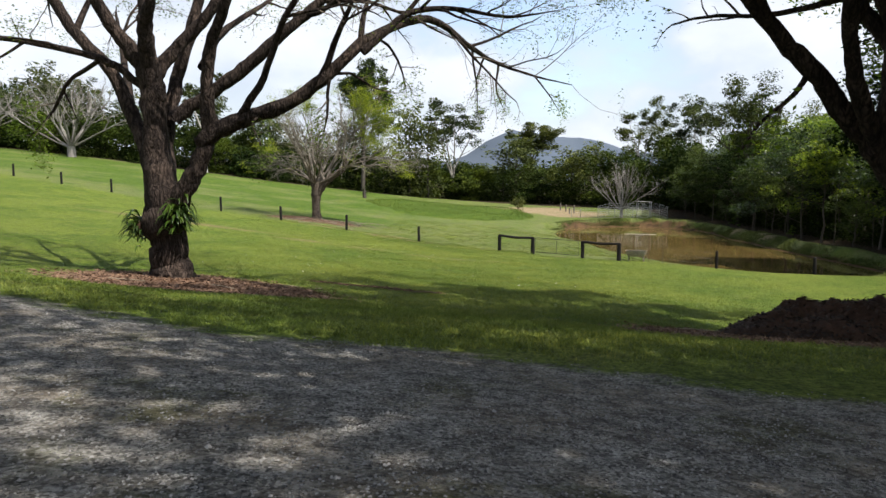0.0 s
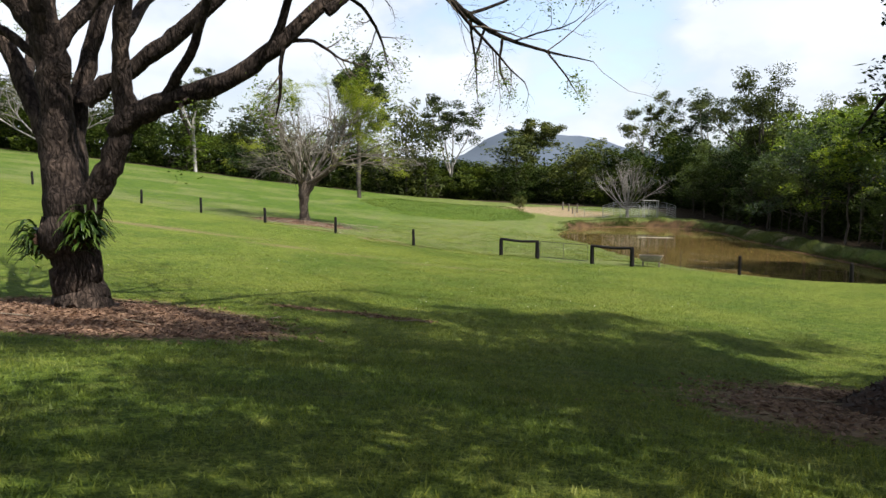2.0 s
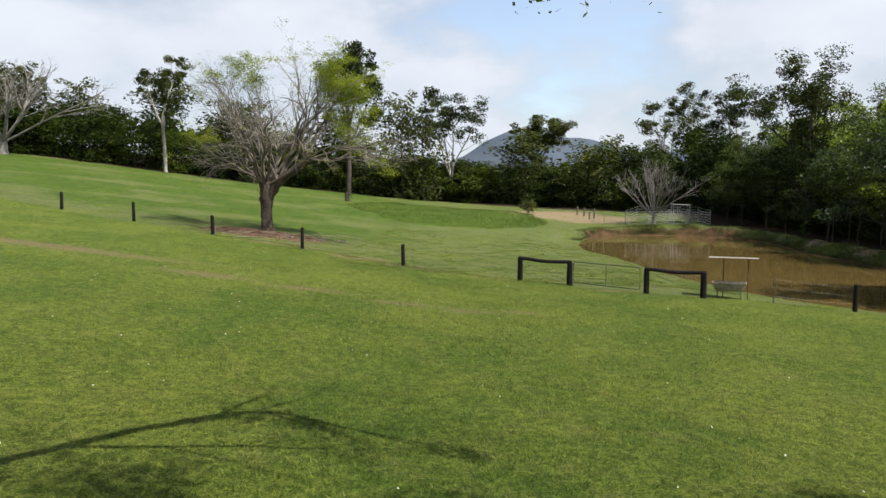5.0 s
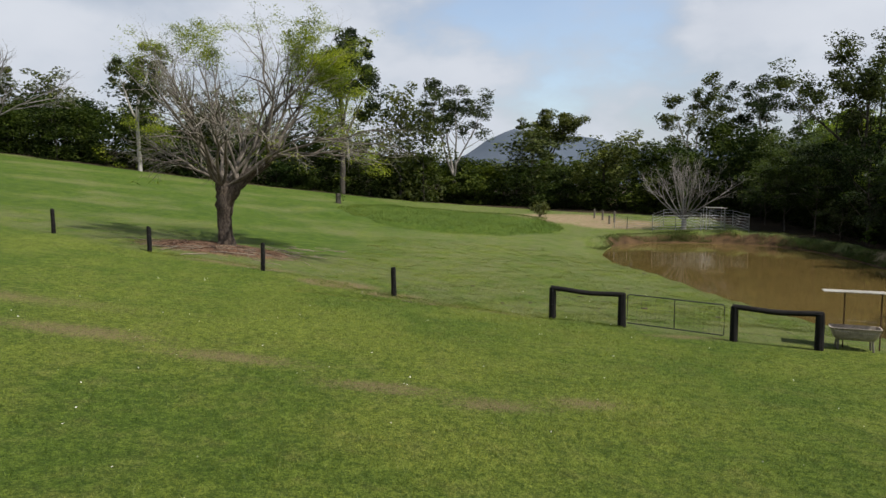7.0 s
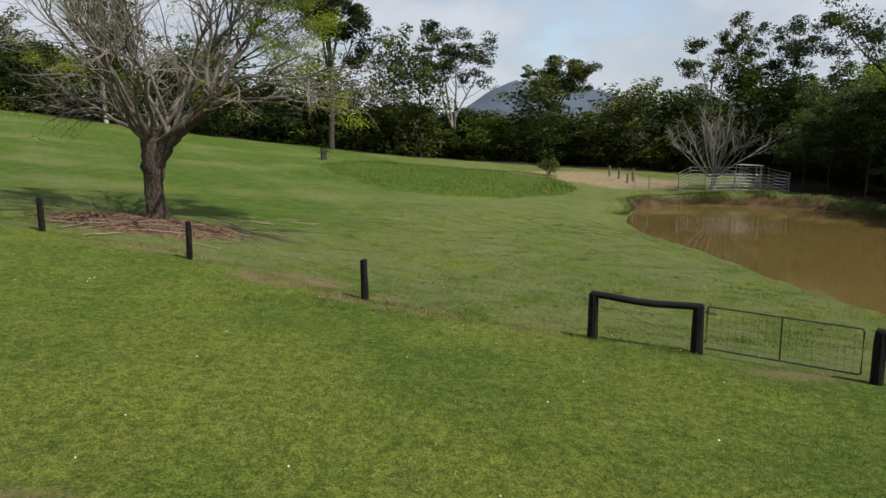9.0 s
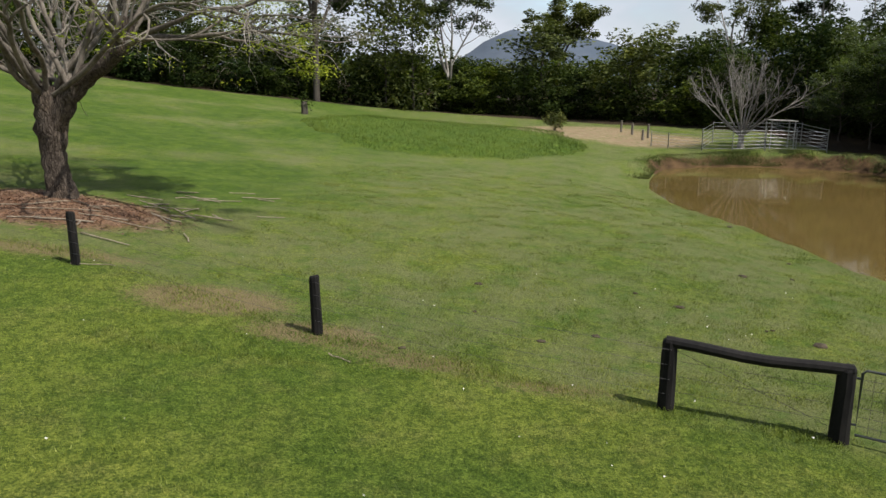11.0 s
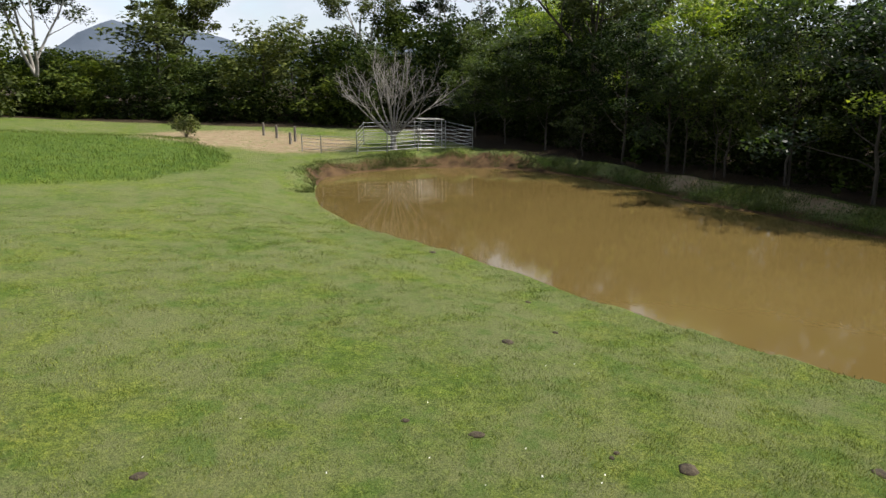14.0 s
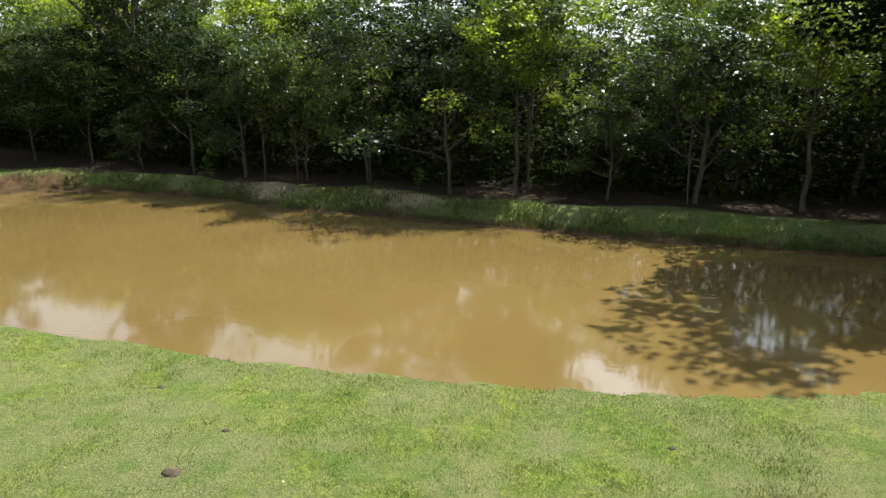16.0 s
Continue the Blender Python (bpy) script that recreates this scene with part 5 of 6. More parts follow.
far_fence = thing("pond_fence", Matrix(), "black timber posts standing beside the pond edge", "fence")
for k, (x, y) in enumerate(((16.95, 32.1), (20.9, 27.6))):
    ob = part("post", spare[k], None, far_fence)
    ob.matrix_basis = pose(x, y, gz(x, y), 0, 0, k * 80)
pk = part("picket", rod([(13.5, 31.95, gz(13.5, 31.95) - 0.2), (13.5, 31.95, gz(13.5, 31.95) + 1.15)], 0.02, 5), M_PIPE, far_fence, "thin dark steel picket")
RUN = [(10.9, 32.8), (13.5, 31.95), (16.95, 32.1), (20.9, 27.6)]
for (ax, ay), (bx, by) in zip(RUN, RUN[1:]):
    for h in (0.3, 0.65, 1.0):
        part("wire", rod([(ax, ay, gz(ax, ay) + h), ((ax + bx) / 2, (ay + by) / 2, (gz(ax, ay) + gz(bx, by)) / 2 + h - 0.03), (bx, by, gz(bx, by) + h)], 0.003, 4), M_WIRE, far_fence)


def strainer(a, b, seed):
    """Two stout posts with a log rail laid across their tops and a slack brace wire."""
    ob = thing("strainer_rail", Matrix(), "stout black strainer posts joined by a sagging log rail", "fence rail", "gateway")
    for k, (x, y) in enumerate((a, b)):
        p = part("post", post_mesh(1.14, 0.125 if k == 0 else 0.135, seed + k), M_TAR, ob)
        p.matrix_basis = pose(x, y, gz(x, y), 0, 0, 30 * k)
    za, zb = gz(*a) + 1.10, gz(*b) + 1.10
    pts = []
    for k in range(8):
        t = -0.03 + 1.06 * k / 7
        pts.append((a[0] + (b[0] - a[0]) * t, a[1] + (b[1] - a[1]) * t - 0.02, za + (zb - za) * t - 0.05 * math.sin(math.pi * t) + 0.01 * math.sin(9 * t)))
    part("rail", rod(pts, 0.085, 10), M_TAR, ob)
    part("brace_wire", rod([(a[0], a[1], za - 0.1), (b[0], b[1], zb - 0.95)], 0.004, 4), M_WIRE, ob)
    for h in (0.3, 0.55, 0.8):
        part("wire", rod([(a[0], a[1], za - 1.1 + h), (b[0], b[1], zb - 1.1 + h)], 0.003, 4), M_WIRE, ob)
    return ob


G1, G2, G3, G4 = (3.3, 36.12), (5.55, 35.35), (8.7, 33.72), (10.9, 32.8)
strainer(G1, G2, 10)
strainer(G3, G4, 20)

gate = thing("farm_gate", Matrix(), "closed dark pipe farm gate filled with wire mesh", "gate")
hx, hy = G2[0] + 0.17, G2[1] - 0.09
ex, ey = G3[0] - 0.26, G3[1] + 0.13
bz0, bz1 = gz(hx, hy) + 0.16, gz(ex, ey) + 0.14


def on_gate(t, h):
    return (hx + (ex - hx) * t, hy + (ey - hy) * t, bz0 + (bz1 - bz0) * t + h)


H = 0.98
part("gate_frame", rod([on_gate(0, 0), on_gate(0, H * 0.95), on_gate(0.015, H), on_gate(0.5, H), on_gate(0.985, H), on_gate(1, H * 0.95), on_gate(1, 0.03), on_gate(0.985, 0), on_gate(0.5, 0), on_gate(0.0, 0)], 0.02, 8), M_PIPE, gate)
part("stay", rod([on_gate(0.5, 0), on_gate(0.5, H)], 0.017, 6), M_PIPE, gate)
for k in range(1, 7):
    part("mesh_wire", rod([on_gate(0, k * H / 7), on_gate(1, k * H / 7)], 0.0035, 4), M_WIRE, gate)
upright = [on_gate(k / 20, 0) for k in range(1, 20) if k != 10]
for p in upright:
    part("mesh_wire", rod([p, (p[0], p[1], p[2] + H)], 0.003, 4), M_WIRE, gate)
for h in (0.15, 0.85):
    part("hinge", rod([(G2[0] + 0.06, G2[1] - 0.03, bz0 + h), on_gate(0.0, h)], 0.018, 6), M_PIPE, gate)


def feeder():
    """A tub on a low frame under a small flat roof."""
    x, y = 12.1, 33.1
    ob = thing("feed_trough", pose(x, y, gz(x, y), 0, 0, -20), "weathered pale feed trough on legs under a small flat roof", "trough")
    bm = bmesh.new()
    outer, inner = [], []
    for z, w, d in ((0.32, 0.50, 0.22), (0.40, 0.58, 0.27), (0.66, 0.68, 0.34), (0.70, 0.71, 0.36)):
        ring = []
        for a in range(20):
            t = 2 * math.pi * a / 20
            c, s = math.cos(t), math.sin(t)
            ring.append(bm.verts.new((w * math.copysign(abs(c) ** 0.28, c), d * math.copysign(abs(s) ** 0.28, s), z)))
        outer.append(ring)
    for z, w, d in ((0.70, 0.67, 0.32), (0.62, 0.63, 0.30), (0.38, 0.5, 0.2)):
        ring = []
        for a in range(20):
            t = 2 * math.pi * a / 20
            c, s = math.cos(t), math.sin(t)
            ring.append(bm.verts.new((w * math.copysign(abs(c) ** 0.28, c), d * math.copysign(abs(s) ** 0.28, s), z)))
        inner.append(ring)
    rings = outer + inner
    for lo, hi in zip(rings, rings[1:]):
        for a in range(20):
            bm.faces.new((lo[a], lo[(a + 1) % 20], hi[(a + 1) % 20], hi[a]))
    bm.faces.new(outer[0][::-1])
    bm.faces.new(inner[-1])
    part("tub", bm, M_TUB, ob)
    for sx in (-0.45, 0.45):
        for sy in (-0.2, 0.2):
            part("leg", rod([(sx * 1.08, sy * 1.2, -0.08), (sx, sy, 0.36)], 0.032, 6), M_WOODGREY, ob)
        part("cross_bar", rod([(sx, -0.22, 0.33), (sx, 0.22, 0.33)], 0.026, 6), M_WOODGREY, ob)
    for sx in (-0.25, 0.75):
        part("roof_post", rod([(sx, 0.42, -0.1), (sx, 0.42, 1.72)], 0.022, 6), M_RUST, ob, "thin rusty roof post")
    bm = bmesh.new()
    xs = np.linspace(-0.85, 1.15, 40)
    top = [[bm.verts.new((x0, y0, 1.74 - 0.05 * (y0 - 0.42) + 0.008 * math.sin(x0 * 40))) for x0 in xs] for y0 in (0.0, 0.85)]
    bot = [[bm.verts.new((v.co.x, v.co.y, v.co.z - 0.025)) for v in row] for row in top]
    for k in range(len(xs) - 1):
        bm.faces.new((top[0][k], top[0][k + 1], top[1][k + 1], top[1][k]))
        bm.faces.new((bot[1][k], bot[1][k + 1], bot[0][k + 1], bot[0][k]))
        bm.faces.new((bot[0][k], bot[0][k + 1], top[0][k + 1], top[0][k]))
        bm.faces.new((top[1][k], top[1][k + 1], bot[1][k + 1], bot[1][k]))
    bm.faces.new((top[0][0], top[1][0], bot[1][0], bot[0][0]))
    bm.faces.new((bot[0][-1], bot[1][-1], top[1][-1], top[0][-1]))
    part("roof", bm, M_SHEET, ob, "pale weathered corrugated sheet")


feeder()

# ---- cattle yard ----
yard = thing("cattle_yard", Matrix(), "galvanised rail panels of a small cattle yard behind the pond", "cattle yard")


def panel(a, b, h=1.5, rails=6, r=0.02):
    za, zb = gz(*a), gz(*b)
    for k, (p, z) in enumerate(((a, za), (b, zb))):
        part("yard_post", rod([(p[0], p[1], z - 0.1), (p[0], p[1], z + h + 0.05)], 0.035, 6), M_GALV, yard)
    for k in range(rails):
        t = 0.22 + (h - 0.22) * k / (rails - 1)
        part("rail", rod([(a[0], a[1], za + t), (b[0], b[1], zb + t)], r, 6), M_GALV, yard)


FRONT = [(18.3, 80.0), (20.3, 79.2), (22.6, 78.9), (24.8, 78.8), (27.0, 78.6)]
for a, b in zip(FRONT, FRONT[1:]):
    panel(a, b)
BACK = [(20.6, 84.4), (22.8, 84.0), (25.0, 83.6), (27.2, 83.2)]
for a, b in zip(BACK, BACK[1:]):
    panel(a, b, 1.7)
for a, b in (((22.6, 78.9), (22.8, 84.0)), ((24.8, 78.8), (25.0, 83.6)), ((27.0, 78.6), (27.2, 83.2)), ((18.3, 80.0), (20.6, 84.4))):
    panel(a, b, 1.65)
WINGS = [(15.3, 83.2), (16.3, 81.9), (18.3, 80.0)]
for a, b in zip(WINGS, WINGS[1:]):
    panel(a, b, 1.2, 5, 0.012)
for x, y, h in ((16.5, 88.9, 1.2), (15.7, 91.5, 1.1), (15.2, 93.8, 1.1), (15.6, 87.2, 0.9)):
    p = part("post", post_mesh(h, 0.11, int(x * 10)), M_WOODGREY, thing("old_post", pose(x, y, gz(x, y)), "weathered grey timber post at the yard approach", "post"))

shelter = thing("yard_shelter", pose(24.6, 81.2, gz(24.6, 81.2), 0, 0, -6), "small flat-roofed shelter over the cattle crush", "shelter")
for sx in (-0.85, 0.85):
    for sy in (-0.65, 0.65):
        part("post", rod([(sx, sy, -0.1), (sx, sy, 2.12)], 0.04, 6), M_GALV, shelter)
bm = bmesh.new()
bmesh.ops.create_cube(bm, size=1.0)
bmesh.ops.scale(bm, vec=(2.0, 1.7, 0.06), verts=bm.verts)
bmesh.ops.rotate(bm, matrix=Matrix.Rotation(0.04, 3, "Y"), verts=bm.verts)
bmesh.ops.translate(bm, vec=(0, 0, 2.16), verts=bm.verts)
bmesh.ops.bevel(bm, geom=bm.edges[:], offset=0.012, segments=1)
part("roof", bm, M_SHEET, shelter, "white sheet-metal roof")


# ---- small plants and litter ----
def strap_plant(name, m, seed, count, size, label):
    """A clump of arching strap leaves."""
    r = np.random.default_rng(seed)
    ob = thing(name, m, label, "epiphyte")
    vs, fs, at = [], [], 0
    for k in range(count):
        a = r.uniform(-1.9, 1.9)
        d = np.array([math.cos(a), math.sin(a), 0.0])
        L, w = size * r.uniform(0.55, 1.1), 0.028 * r.uniform(0.7, 1.4)
        side = np.array([-d[1], d[0], 0]) * w
        up = r.uniform(0.2, 1.5)
        base = r.normal(0, 0.07, 3) * np.array([0.5, 1.2, 2.2])
        rows = []
        for j in range(6):
            t = j / 5
            c = base + d * L * t * (1 - 0.2 * t) + np.array([0, 0, L * (up * t - (0.35 + up * 0.75) * t * t)])
            s = side * (1.0 - 0.85 * t ** 2.5) * (0.55 + 0.9 * min(t * 2, 1))
            rows += [c - s, c + np.array([0, 0, -0.012]), c + s]
        vs.append(np.array(rows))
        for j in range(5):
            for q in (0, 1):
                fs.append((at + j * 3 + q, at + j * 3 + q + 1, at + j * 3 + q + 4, at + j * 3 + q + 3))
        at += 18
    part("leaf_clump", mesh_of("leaf_clump", np.vstack(vs), np.array(fs), True), M_LEAF_STRAP, ob)
    bm = bmesh.new()
    bmesh.ops.create_icosphere(bm, subdivisions=2, radius=0.17)
    for v in bm.verts:
        v.co = Vector((v.co.x * 0.6, v.co.y, v.co.z * 1.4)) * (1 + 0.15 * noise.noise(v.co * 9))
    part("root_ball", bm, M_MULCH, ob)
    return ob


TZ = gz(-6.35, 4.3)
strap_plant("strap_fern", pose(-6.98, 4.1, TZ + 1.22, 0, 0, 190), 3, 80, 0.55, "dark green strap-leaved epiphyte growing on the tree trunk")
strap_plant("strap_fern", pose(-5.95, 3.95, TZ + 1.5, 0, 0, -30), 4, 110, 0.62, "dark green strap-leaved epiphyte growing on the tree trunk")
strap_plant("strap_fern", pose(-6.02, 3.86, TZ + 1.42, 0, 0, -45), 6, 50, 0.5, "dark green strap-leaved epiphyte growing on the tree trunk")


def lump(name, x, y, rx, ry, h, seed, material, label, category, sub=3):
    bm = bmesh.new()
    bmesh.ops.create_icosphere(bm, subdivisions=sub, radius=1.0)
    for v in bm.verts:
        k = 1 + 0.30 * noise.noise(v.co * 1.6 + Vector((seed, 0, 0))) + 0.20 * noise.noise(v.co * 4.5 + Vector((0, seed, 0))) + 0.09 * noise.noise(v.co * 13 + Vector((0, 0, seed)))
        v.co = Vector((v.co.x * rx * k, v.co.y * ry * k, max(v.co.z, -0.25) * h * k))
    for f in bm.faces:
        f.smooth = True
    ob = part(name, bm, material)
    ob.matrix_basis = pose(x, y, gz(x, y), 0, 0, seed * 40)
    return tagged(ob, label, category)




def mulch_heap(cx, cy, rx, ry, h, seed, label):
    """A raked-up heap of mulch: uneven, soft-edged, strewn with chips and dead leaves."""
    r = np.random.default_rng(seed)

    def top(x, y):
        q = np.hypot((x - cx) / rx, (y - cy) / ry)
        lumpy = 1 + 0.35 * waves(x, y, 2.6, seed) + 0.16 * waves(x, y, 7.0, seed + 2) + 0.07 * waves(x, y, 19.0, seed + 5)
        return ground(x, y) - 0.03 + h * np.clip(1 - q ** 1.7, -0.2, 1) * lumpy
    me, _, _ = sheet("mound", np.linspace(cx - rx * 1.05, cx + rx * 1.05, 70), np.linspace(cy - ry * 1.05, cy + ry * 1.05, 50), top)
    ob = thing("mulch_heap", Matrix(), label, "mulch heap")
    part("mound", me, M_MULCH, ob)
    a, q = r.uniform(0, 6.28, 2600), np.sqrt(r.uniform(0, 1, 2600))
    x, y = cx + np.cos(a) * q * rx, cy + np.sin(a) * q * ry
    v, f = leaves(r, np.column_stack([x, y, top(x, y) + 0.015]), 0.09, 0.35, 0.0, 0.5)
    c = part("litter", mesh_of("litter", v, f), M_LITTER, ob)
    tagged(c, "dead leaves and bark chips", kind="stuff")


mulch_heap(7.15, -1.0, 1.95, 1.5, 0.70, 3, "dark brown heap of mulch and dead leaves")
mulch_heap(9.4, -0.3, 1.5, 1.1, 0.55, 5, "dark brown heap of mulch at a tree foot")

PATS = [(7.37, 39.5, 0.17), (7.9, 44.9, 0.16), (11.15, 54.6, 0.16), (5.15, 41.58, 0.13), (6.74, 40.28, 0.06), (6.58, 40.2, 0.05), (0.4, 40.05, 0.06), (2.8, 39.28, 0.10), (1.65, 38.74, 0.10),
        (-0.94, 37.74, 0.08), (5.46, 38.91, 0.06), (9.45, 45.3, 0.08), (4.31, 42.33, 0.07), (0.52, 42.15, 0.12), (9.81, 38.25, 0.14), (10.6, 48.0, 0.09), (12.11, 38.48, 0.08), (7.2, 56.3, 0.1)]
for k, (x, y, r) in enumerate(PATS):
    ob = lump("dung_pat", x, y, r, r * 0.8, 0.025 + 0.10 * r, k + 1, M_DUNG, "dried dark cow pat lying on the grazed grass", "cow pat", 2)
    ob["group"] = "cow pats"

# fallen sticks round the paddock tree and on the lawn
rs = random.Random(12)


def stick(x, y, L, a, r, group=""):
    z = gz(x, y)
    pts = []
    for k in range(6):
        t = k / 5 - 0.5
        px, py = x + math.cos(a) * L * t + rs.uniform(-0.03, 0.03), y + math.sin(a) * L * t + rs.uniform(-0.03, 0.03)
        pts.append((px, py, gz(px, py) + r + 0.015 + rs.uniform(0, 0.02)))
    return tagged(part("fallen_stick", rod(pts, r, 5), M_STICK), "bleached fallen branch lying in the grass", "stick", "fallen sticks")


for k in range(26):
    stick(-8.2 + rs.gauss(0, 1.3), 47.5 + rs.gauss(0, 1.9), rs.uniform(0.4, 1.5), rs.gauss(0, 0.6), rs.uniform(0.012, 0.024))
for k in range(14):
    stick(-11.7 + rs.gauss(0, 1.8), 44.3 + rs.gauss(0, 0.8), rs.uniform(0.6, 2.0), rs.gauss(0.1, 0.5), rs.uniform(0.010, 0.026))
for x, y, L, a in ((-2.95, 5.6, 0.45, 1.3), (-0.2, 6.2, 0.7, 0.2), (5.2, -0.4, 0.9, -0.1), (5.6, -0.7, 0.7, 0.1), (-7.9, 40.5, 0.9, 0.3), (-1.9, 36.9, 0.5, -0.6), (-6.6, 2.6, 0.8, 0.1), (-4.6, 3.0, 0.6, -0.2), (-3.6, 5.2, 0.5, 0.4)):
    stick(x, y, L, a, 0.010)


def bush():
    r = np.random.default_rng(15)
    x, y = 8.7, 92.3
    ob = thing("bush", pose(x, y, gz(x, y)), "small rounded olive-green bush on bare pale earth", "bush")
    lines, tips = [], []
    S = dict(seg=[4, 3, 3], wob=[0.15, 0.2, 0.2], lift=[0.05, 0.03, 0], taper=[0.4, 0.4, 0.4], kids=[5, 4], t0=[0.3, 0.3], ang=[0.7, 0.8], up=[0.05, 0], ratio=[0.5, 0.55])
    for k in range(12):
        a = k * 2.399
        grow(r, lines, tips, np.zeros(3), unit(np.array([math.cos(a) * 0.6, math.sin(a) * 0.6, 1])), 1.25, 0.03, 0, S)
    part("stems", mesh_of("stems", *tubes(lines), True), M_BARK_TWIG, ob)
    part("crown", crown_mesh("crown", r, tips, 3, 0.17, 0.12), M_LEAF_GUM, ob)
    sap = wood_tree("sapling", 16, 1.7, 0.55, 0.2, 6, 2, 16, 0.3, 0.2, M_BARK_TWIG, M_LEAF_BRIGHT, "bright green broad-leaved sapling on the pond bank", 0.02, 0.05)
    sap["category"] = "sapling"
    place(sap, 30.8, 65.5)
    stand(sap, 31.0, 52.6, 0.7, 40)
    stump = thing("stump", pose(-13.9, 88.3, gz(-13.9, 88.3)), "dark leafy tree stump on the upper paddock", "stump")
    part("wood", post_mesh(1.1, 0.3, 9, 0.8), M_BARK_WOOD, stump)
    leafage = part("regrowth", crown_mesh("regrowth", r, r.normal(0, 1, (40, 3)) * np.array([0.35, 0.35, 0.35]) + np.array([0, 0, 0.9]), 4, 0.22, 0.15), M_LEAF_FOREST, stump)
    tagged(leafage, "dark leafy regrowth", kind="stuff")


bush()


# ---- ground cover ----
def blades(name, x, y, h, w, material, label, category, seed, lean=0.5):
    """Single pointed blades of grass."""
    r = np.random.default_rng(seed)
    n = len(x)
    z = ground(x, y)
    a = r.uniform(0, 2 * math.pi, n)
    side = np.stack([np.cos(a), np.sin(a), np.zeros(n)], 1) * (w * r.uniform(0.6, 1.3, n))[:, None]
    base = np.stack([x, y, z - 0.006], 1)
    tip = base + np.stack([r.normal(0, lean, n) * h, r.normal(0, lean, n) * h, h], 1)
    V = np.stack([base - side, base + side, tip], 1).reshape(-1, 3)
    me = mesh_of(name, V, np.arange(n * 3).reshape(n, 3))
    return tagged(part(name, me, material), label, category, kind="stuff")


def lawn_grass():
    r = np.random.default_rng(101)
    n = 420000
    v = r.uniform(0, 1, n)
    y = -7 + 49 * v
    x = 0.6 + r.normal(0, 1, n) * (3.5 + 0.13 * (y + 7))
    y = y + r.uniform(-0.5, 0.5, n)
    d = pond_distance(x, y)
    zn = zones(x, y, d)
    fluff = waves(x, y, 2.7, 3) * 0.25
    keep = (d > 0.1) & (zn["gravel"] < -0.12 + fluff) & (zn["mulch"] < 0.05 + fluff) & (np.abs(x) < 16)
    keep &= (r.uniform(size=n) > 0.55 * zn["paddock"]) & (r.uniform(size=n) > 0.6 * zn["worn"])
    x, y = x[keep], y[keep]
    pad = zn["paddock"][keep]
    tuft = 1 + 0.35 * waves(x, y, 3.1, 9) + 0.3 * waves(x, y, 0.8, 4)
    h = np.clip(r.uniform(0.028, 0.06, len(x)) * tuft * (1 - 0.35 * pad), 0.015, 0.11)
    blades("grass", x, y, h, 0.006, M_GRASS, "short fresh green lawn and pasture grass", "grass", 102, 0.55)
    # unmown fringe under the fence
    m = 9000
    run = np.array([(-13.7, 41.9), (-8.5, 41.3), (-2.5, 38.0), (3.3, 36.1), (5.55, 35.35)])
    k, t = r.integers(0, 4, m), r.uniform(0, 1, (m, 1))
    p = run[k] * (1 - t) + run[k + 1] * t + r.normal(0, 1, (m, 2)) * np.array([0.2, 0.16])
    p[:, 1] -= 0.12
    p = p[waves(p[:, 0], p[:, 1], 1.9, 5) + r.normal(0, 0.3, m) > -0.2]
    blades("fence_grass", p[:, 0], p[:, 1], r.uniform(0.04, 0.10, len(p)), 0.006, M_GRASS, "longer unmown grass along the fence line", "grass", 104, 0.45)
    # tall ungrazed grass on the upper paddock
    m = 60000
    x, y = r.uniform(-19, 10, m), r.uniform(69, 97, m)
    b = bell(x, y, -4.5, 84, 14, 12.5) + 0.04 * waves(x, y, 0.9, 2) - 0.45 * smooth01(-5, -16, x)
    ok = (b > 0.33) & (r.uniform(size=m) < np.where(b < 0.5, 1.0, 0.45))
    x, y = x[ok], y[ok]
    blades("tall_grass", x, y, r.uniform(0.10, 0.26, len(x)) * (1 + 0.4 * waves(x, y, 0.7, 3)), 0.014, M_RANK, "tall ungrazed green grass on the upper paddock", "grass", 105, 0.35)
    # rank tufts in the paddock
    m = 85000
    t = r.integers(0, 1700, m)
    cx, cy = r.uniform(-6, 14, 1700), 36.5 + 28 * r.uniform(0, 1, 1700) ** 1.5
    x, y = cx[t] + r.normal(0, 0.2, m), cy[t] + r.normal(0, 0.17, m)
    ok = pond_distance(x, y) > 0.15
    x, y = x[ok], y[ok]
    blades("grass_tufts", x, y, r.uniform(0.03, 0.085, len(x)), 0.007, M_GRASS, "scattered darker tufts of rank pasture grass", "grass", 103, 0.5)


def bank_grass():
    r = np.random.default_rng(111)
    n = 150000
    k = r.integers(0, len(POND), n)
    t = r.uniform(0, 1, n)[:, None]
    p = POND[k] * (1 - t) + np.roll(POND, -1, 0)[k] * t
    out = p - POND.mean(0)
    out /= np.linalg.norm(out, axis=1, keepdims=True)
    q = p + out * np.abs(r.normal(0.15, 0.9, n))[:, None]
    x, y = q[:, 0], q[:, 1]
    d = pond_distance(x, y)
    far = (x > 22) | (y > 70)
    ok = (d > 0.05) & (d < 3.4) & (far | (r.uniform(size=n) < 0.08)) & (~far | (waves(x, y, 1.1, 6) + r.normal(0, 0.35, n) > -0.15))
    x, y, far = x[ok], y[ok], far[ok]
    h = np.where(far, r.uniform(0.05, 0.2, len(x)) * (1 + 0.6 * waves(x, y, 0.9, 2)), r.uniform(0.03, 0.07, len(x)))
    blades("bank_grass", x, y, h, np.where(far, 0.016, 0.006), M_BANKGRASS, "long uneven grass overhanging the pond bank", "grass", 112, 0.45)


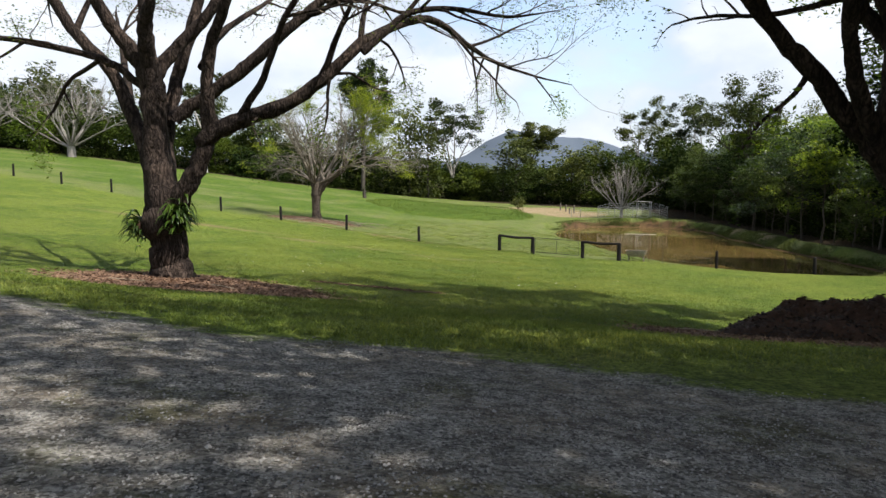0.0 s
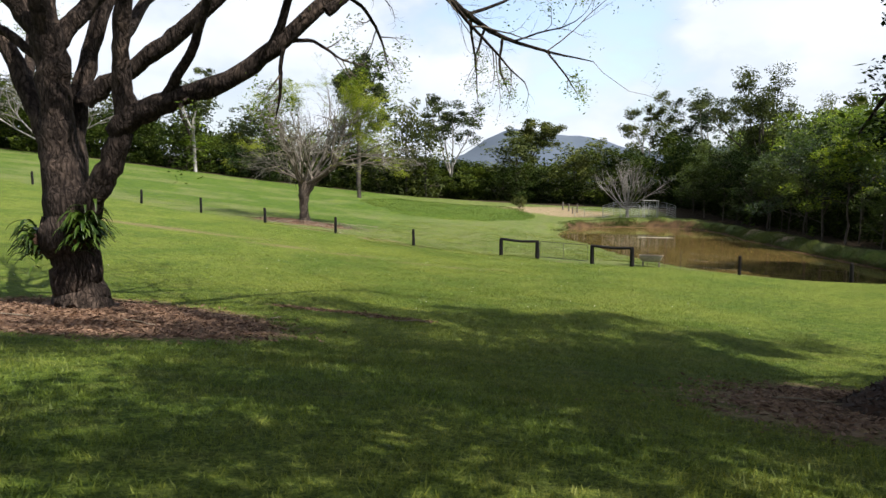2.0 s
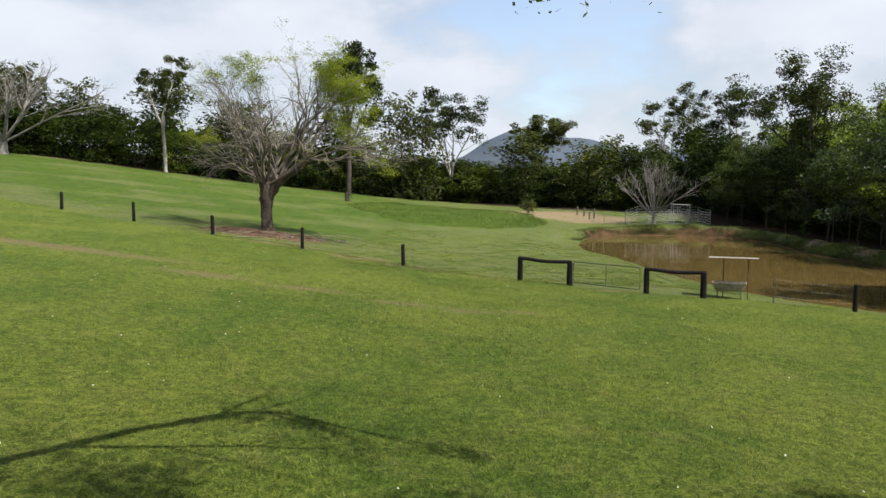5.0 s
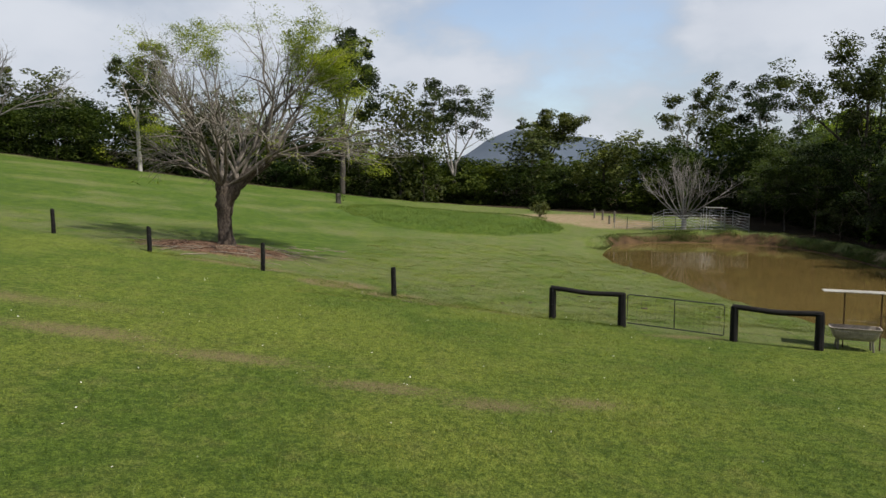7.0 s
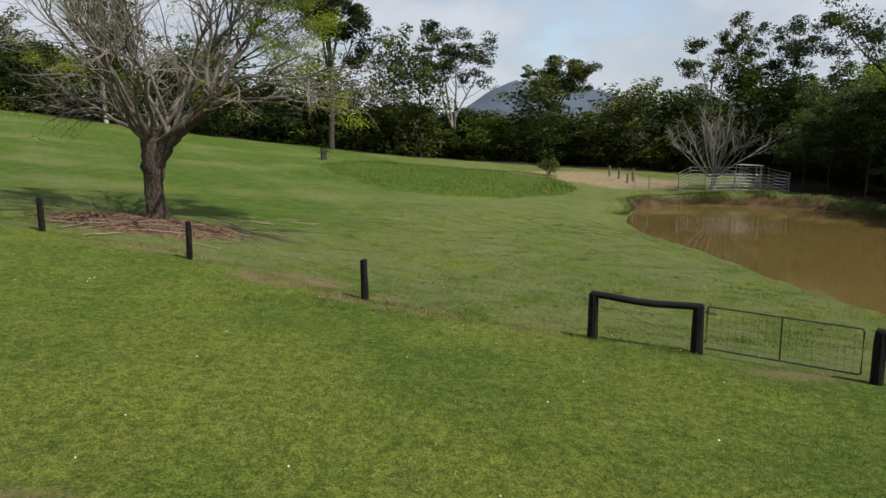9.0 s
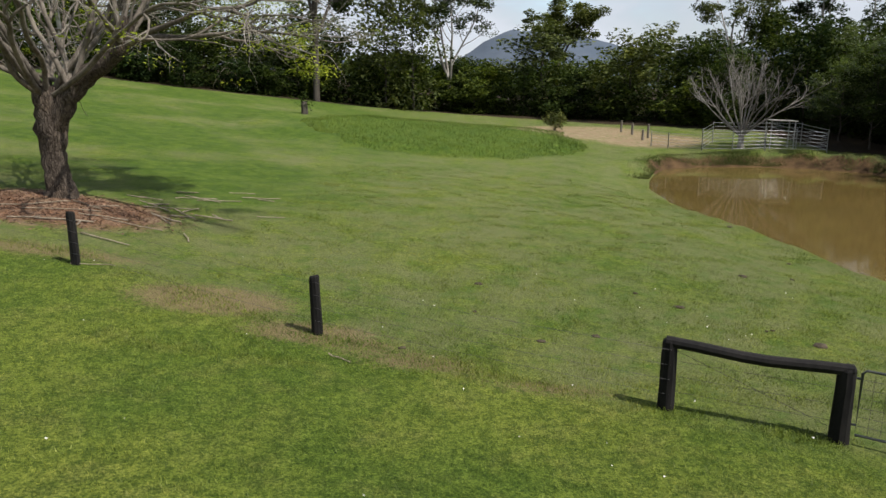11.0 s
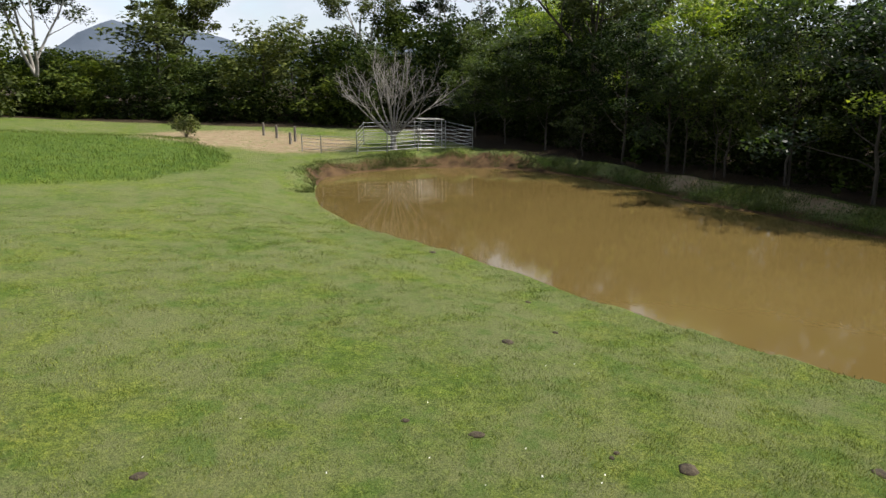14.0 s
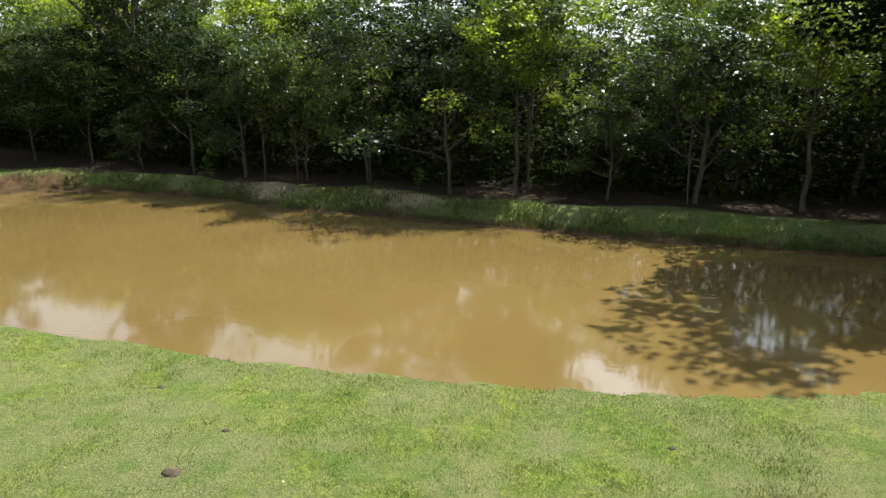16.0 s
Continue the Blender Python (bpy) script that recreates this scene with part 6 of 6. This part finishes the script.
def clover():
    r = np.random.default_rng(121)
    n = 170
    x, y = r.uniform(-11, 9, n), r.uniform(8, 44, n)
    ok = pond_distance(x, y) > 1
    x, y = x[ok], y[ok]
    c = np.stack([x, y, ground(x, y) + 0.06], 1)
    v, f = leaves(r, np.repeat(c, 3, 0), 0.028, 0.9, 0, 0.8)
    tagged(part("clover_flowers", mesh_of("clover_flowers", v, f), M_PETAL), "tiny white clover blooms dotted over the grass", "flowers", kind="stuff")


def stones():
    """Loose crushed stone on the drive."""
    r = np.random.default_rng(131)
    n = 30000
    y = -10.8 + 5.6 * r.uniform(0, 1, n) ** 1.1
    x = 0.9 + r.normal(0, 1, n) * (1.5 + 0.45 * (y + 11))
    ok = y < drive_edge(x) + r.normal(0, 0.12, n)
    x, y = x[ok], y[ok]
    n = len(x)
    s = r.uniform(0.0035, 0.0095, n) * np.where(r.uniform(size=n) < 0.03, 1.6, 1.0)
    base = np.array([[1, 0, 0], [0, 1, 0], [-1, 0, 0], [0, -1, 0], [0, 0, 0.75], [0, 0, -0.6]], float)
    V = base[None] * s[:, None, None] * r.uniform(0.6, 1.4, (n, 6, 1))
    a = r.uniform(0, 6.28, n)
    ca, sa = np.cos(a)[:, None], np.sin(a)[:, None]
    V = np.stack([V[..., 0] * ca - V[..., 1] * sa, V[..., 0] * sa + V[..., 1] * ca, V[..., 2]], -1)
    V += np.stack([x, y, ground(x, y) + s * 0.3], 1)[:, None]
    F = np.array([[0, 1, 4], [1, 2, 4], [2, 3, 4], [3, 0, 4], [1, 0, 5], [0, 3, 5]])
    F = (F[None] + (np.arange(n) * 6)[:, None, None]).reshape(-1, 3)
    tagged(part("gravel", mesh_of("gravel", V.reshape(-1, 3), F), M_STONE), "loose grey crushed stone on the drive", "gravel", kind="stuff")


def chips():
    """Bark chips and dead leaves in the mulch rings."""
    r = np.random.default_rng(141)
    pts = []
    for cx, cy, rx, ry, n in ((-5.4, 3.4, 3.0, 2.4, 10000), (7.0, -1.0, 3.0, 2.6, 8000), (-11.7, 44.9, 3.4, 1.9, 6000)):
        a, q = r.uniform(0, 6.28, n), np.sqrt(r.uniform(0, 1, n)) * (1 + 0.18 * r.normal(size=n))
        pts.append(np.stack([cx + np.cos(a) * q * rx, cy + np.sin(a) * q * ry], 1))
    scar = rounded([(-3.4, 7.6), (-2.48, 7.41), (-1.69, 7.3), (-0.69, 6.64), (0.15, 6.35)], 6)
    k = r.integers(0, len(scar), 2200)
    pts.append(scar[k] + r.normal(0, 1, (2200, 2)) * np.array([0.12, 0.06]) * (0.5 + r.uniform(size=(2200, 1))))
    p = np.vstack(pts)
    c = np.column_stack([p, ground(p[:, 0], p[:, 1]) + 0.012])
    v, f = leaves(r, c, 0.10, 0.32, 0.0, 0.25)
    tagged(part("bark_mulch", mesh_of("bark_mulch", v, f), M_CHIP), "reddish bark chips and dead leaves under the trees", "mulch", kind="stuff")


lawn_grass()
bank_grass()
clover()
stones()
chips()
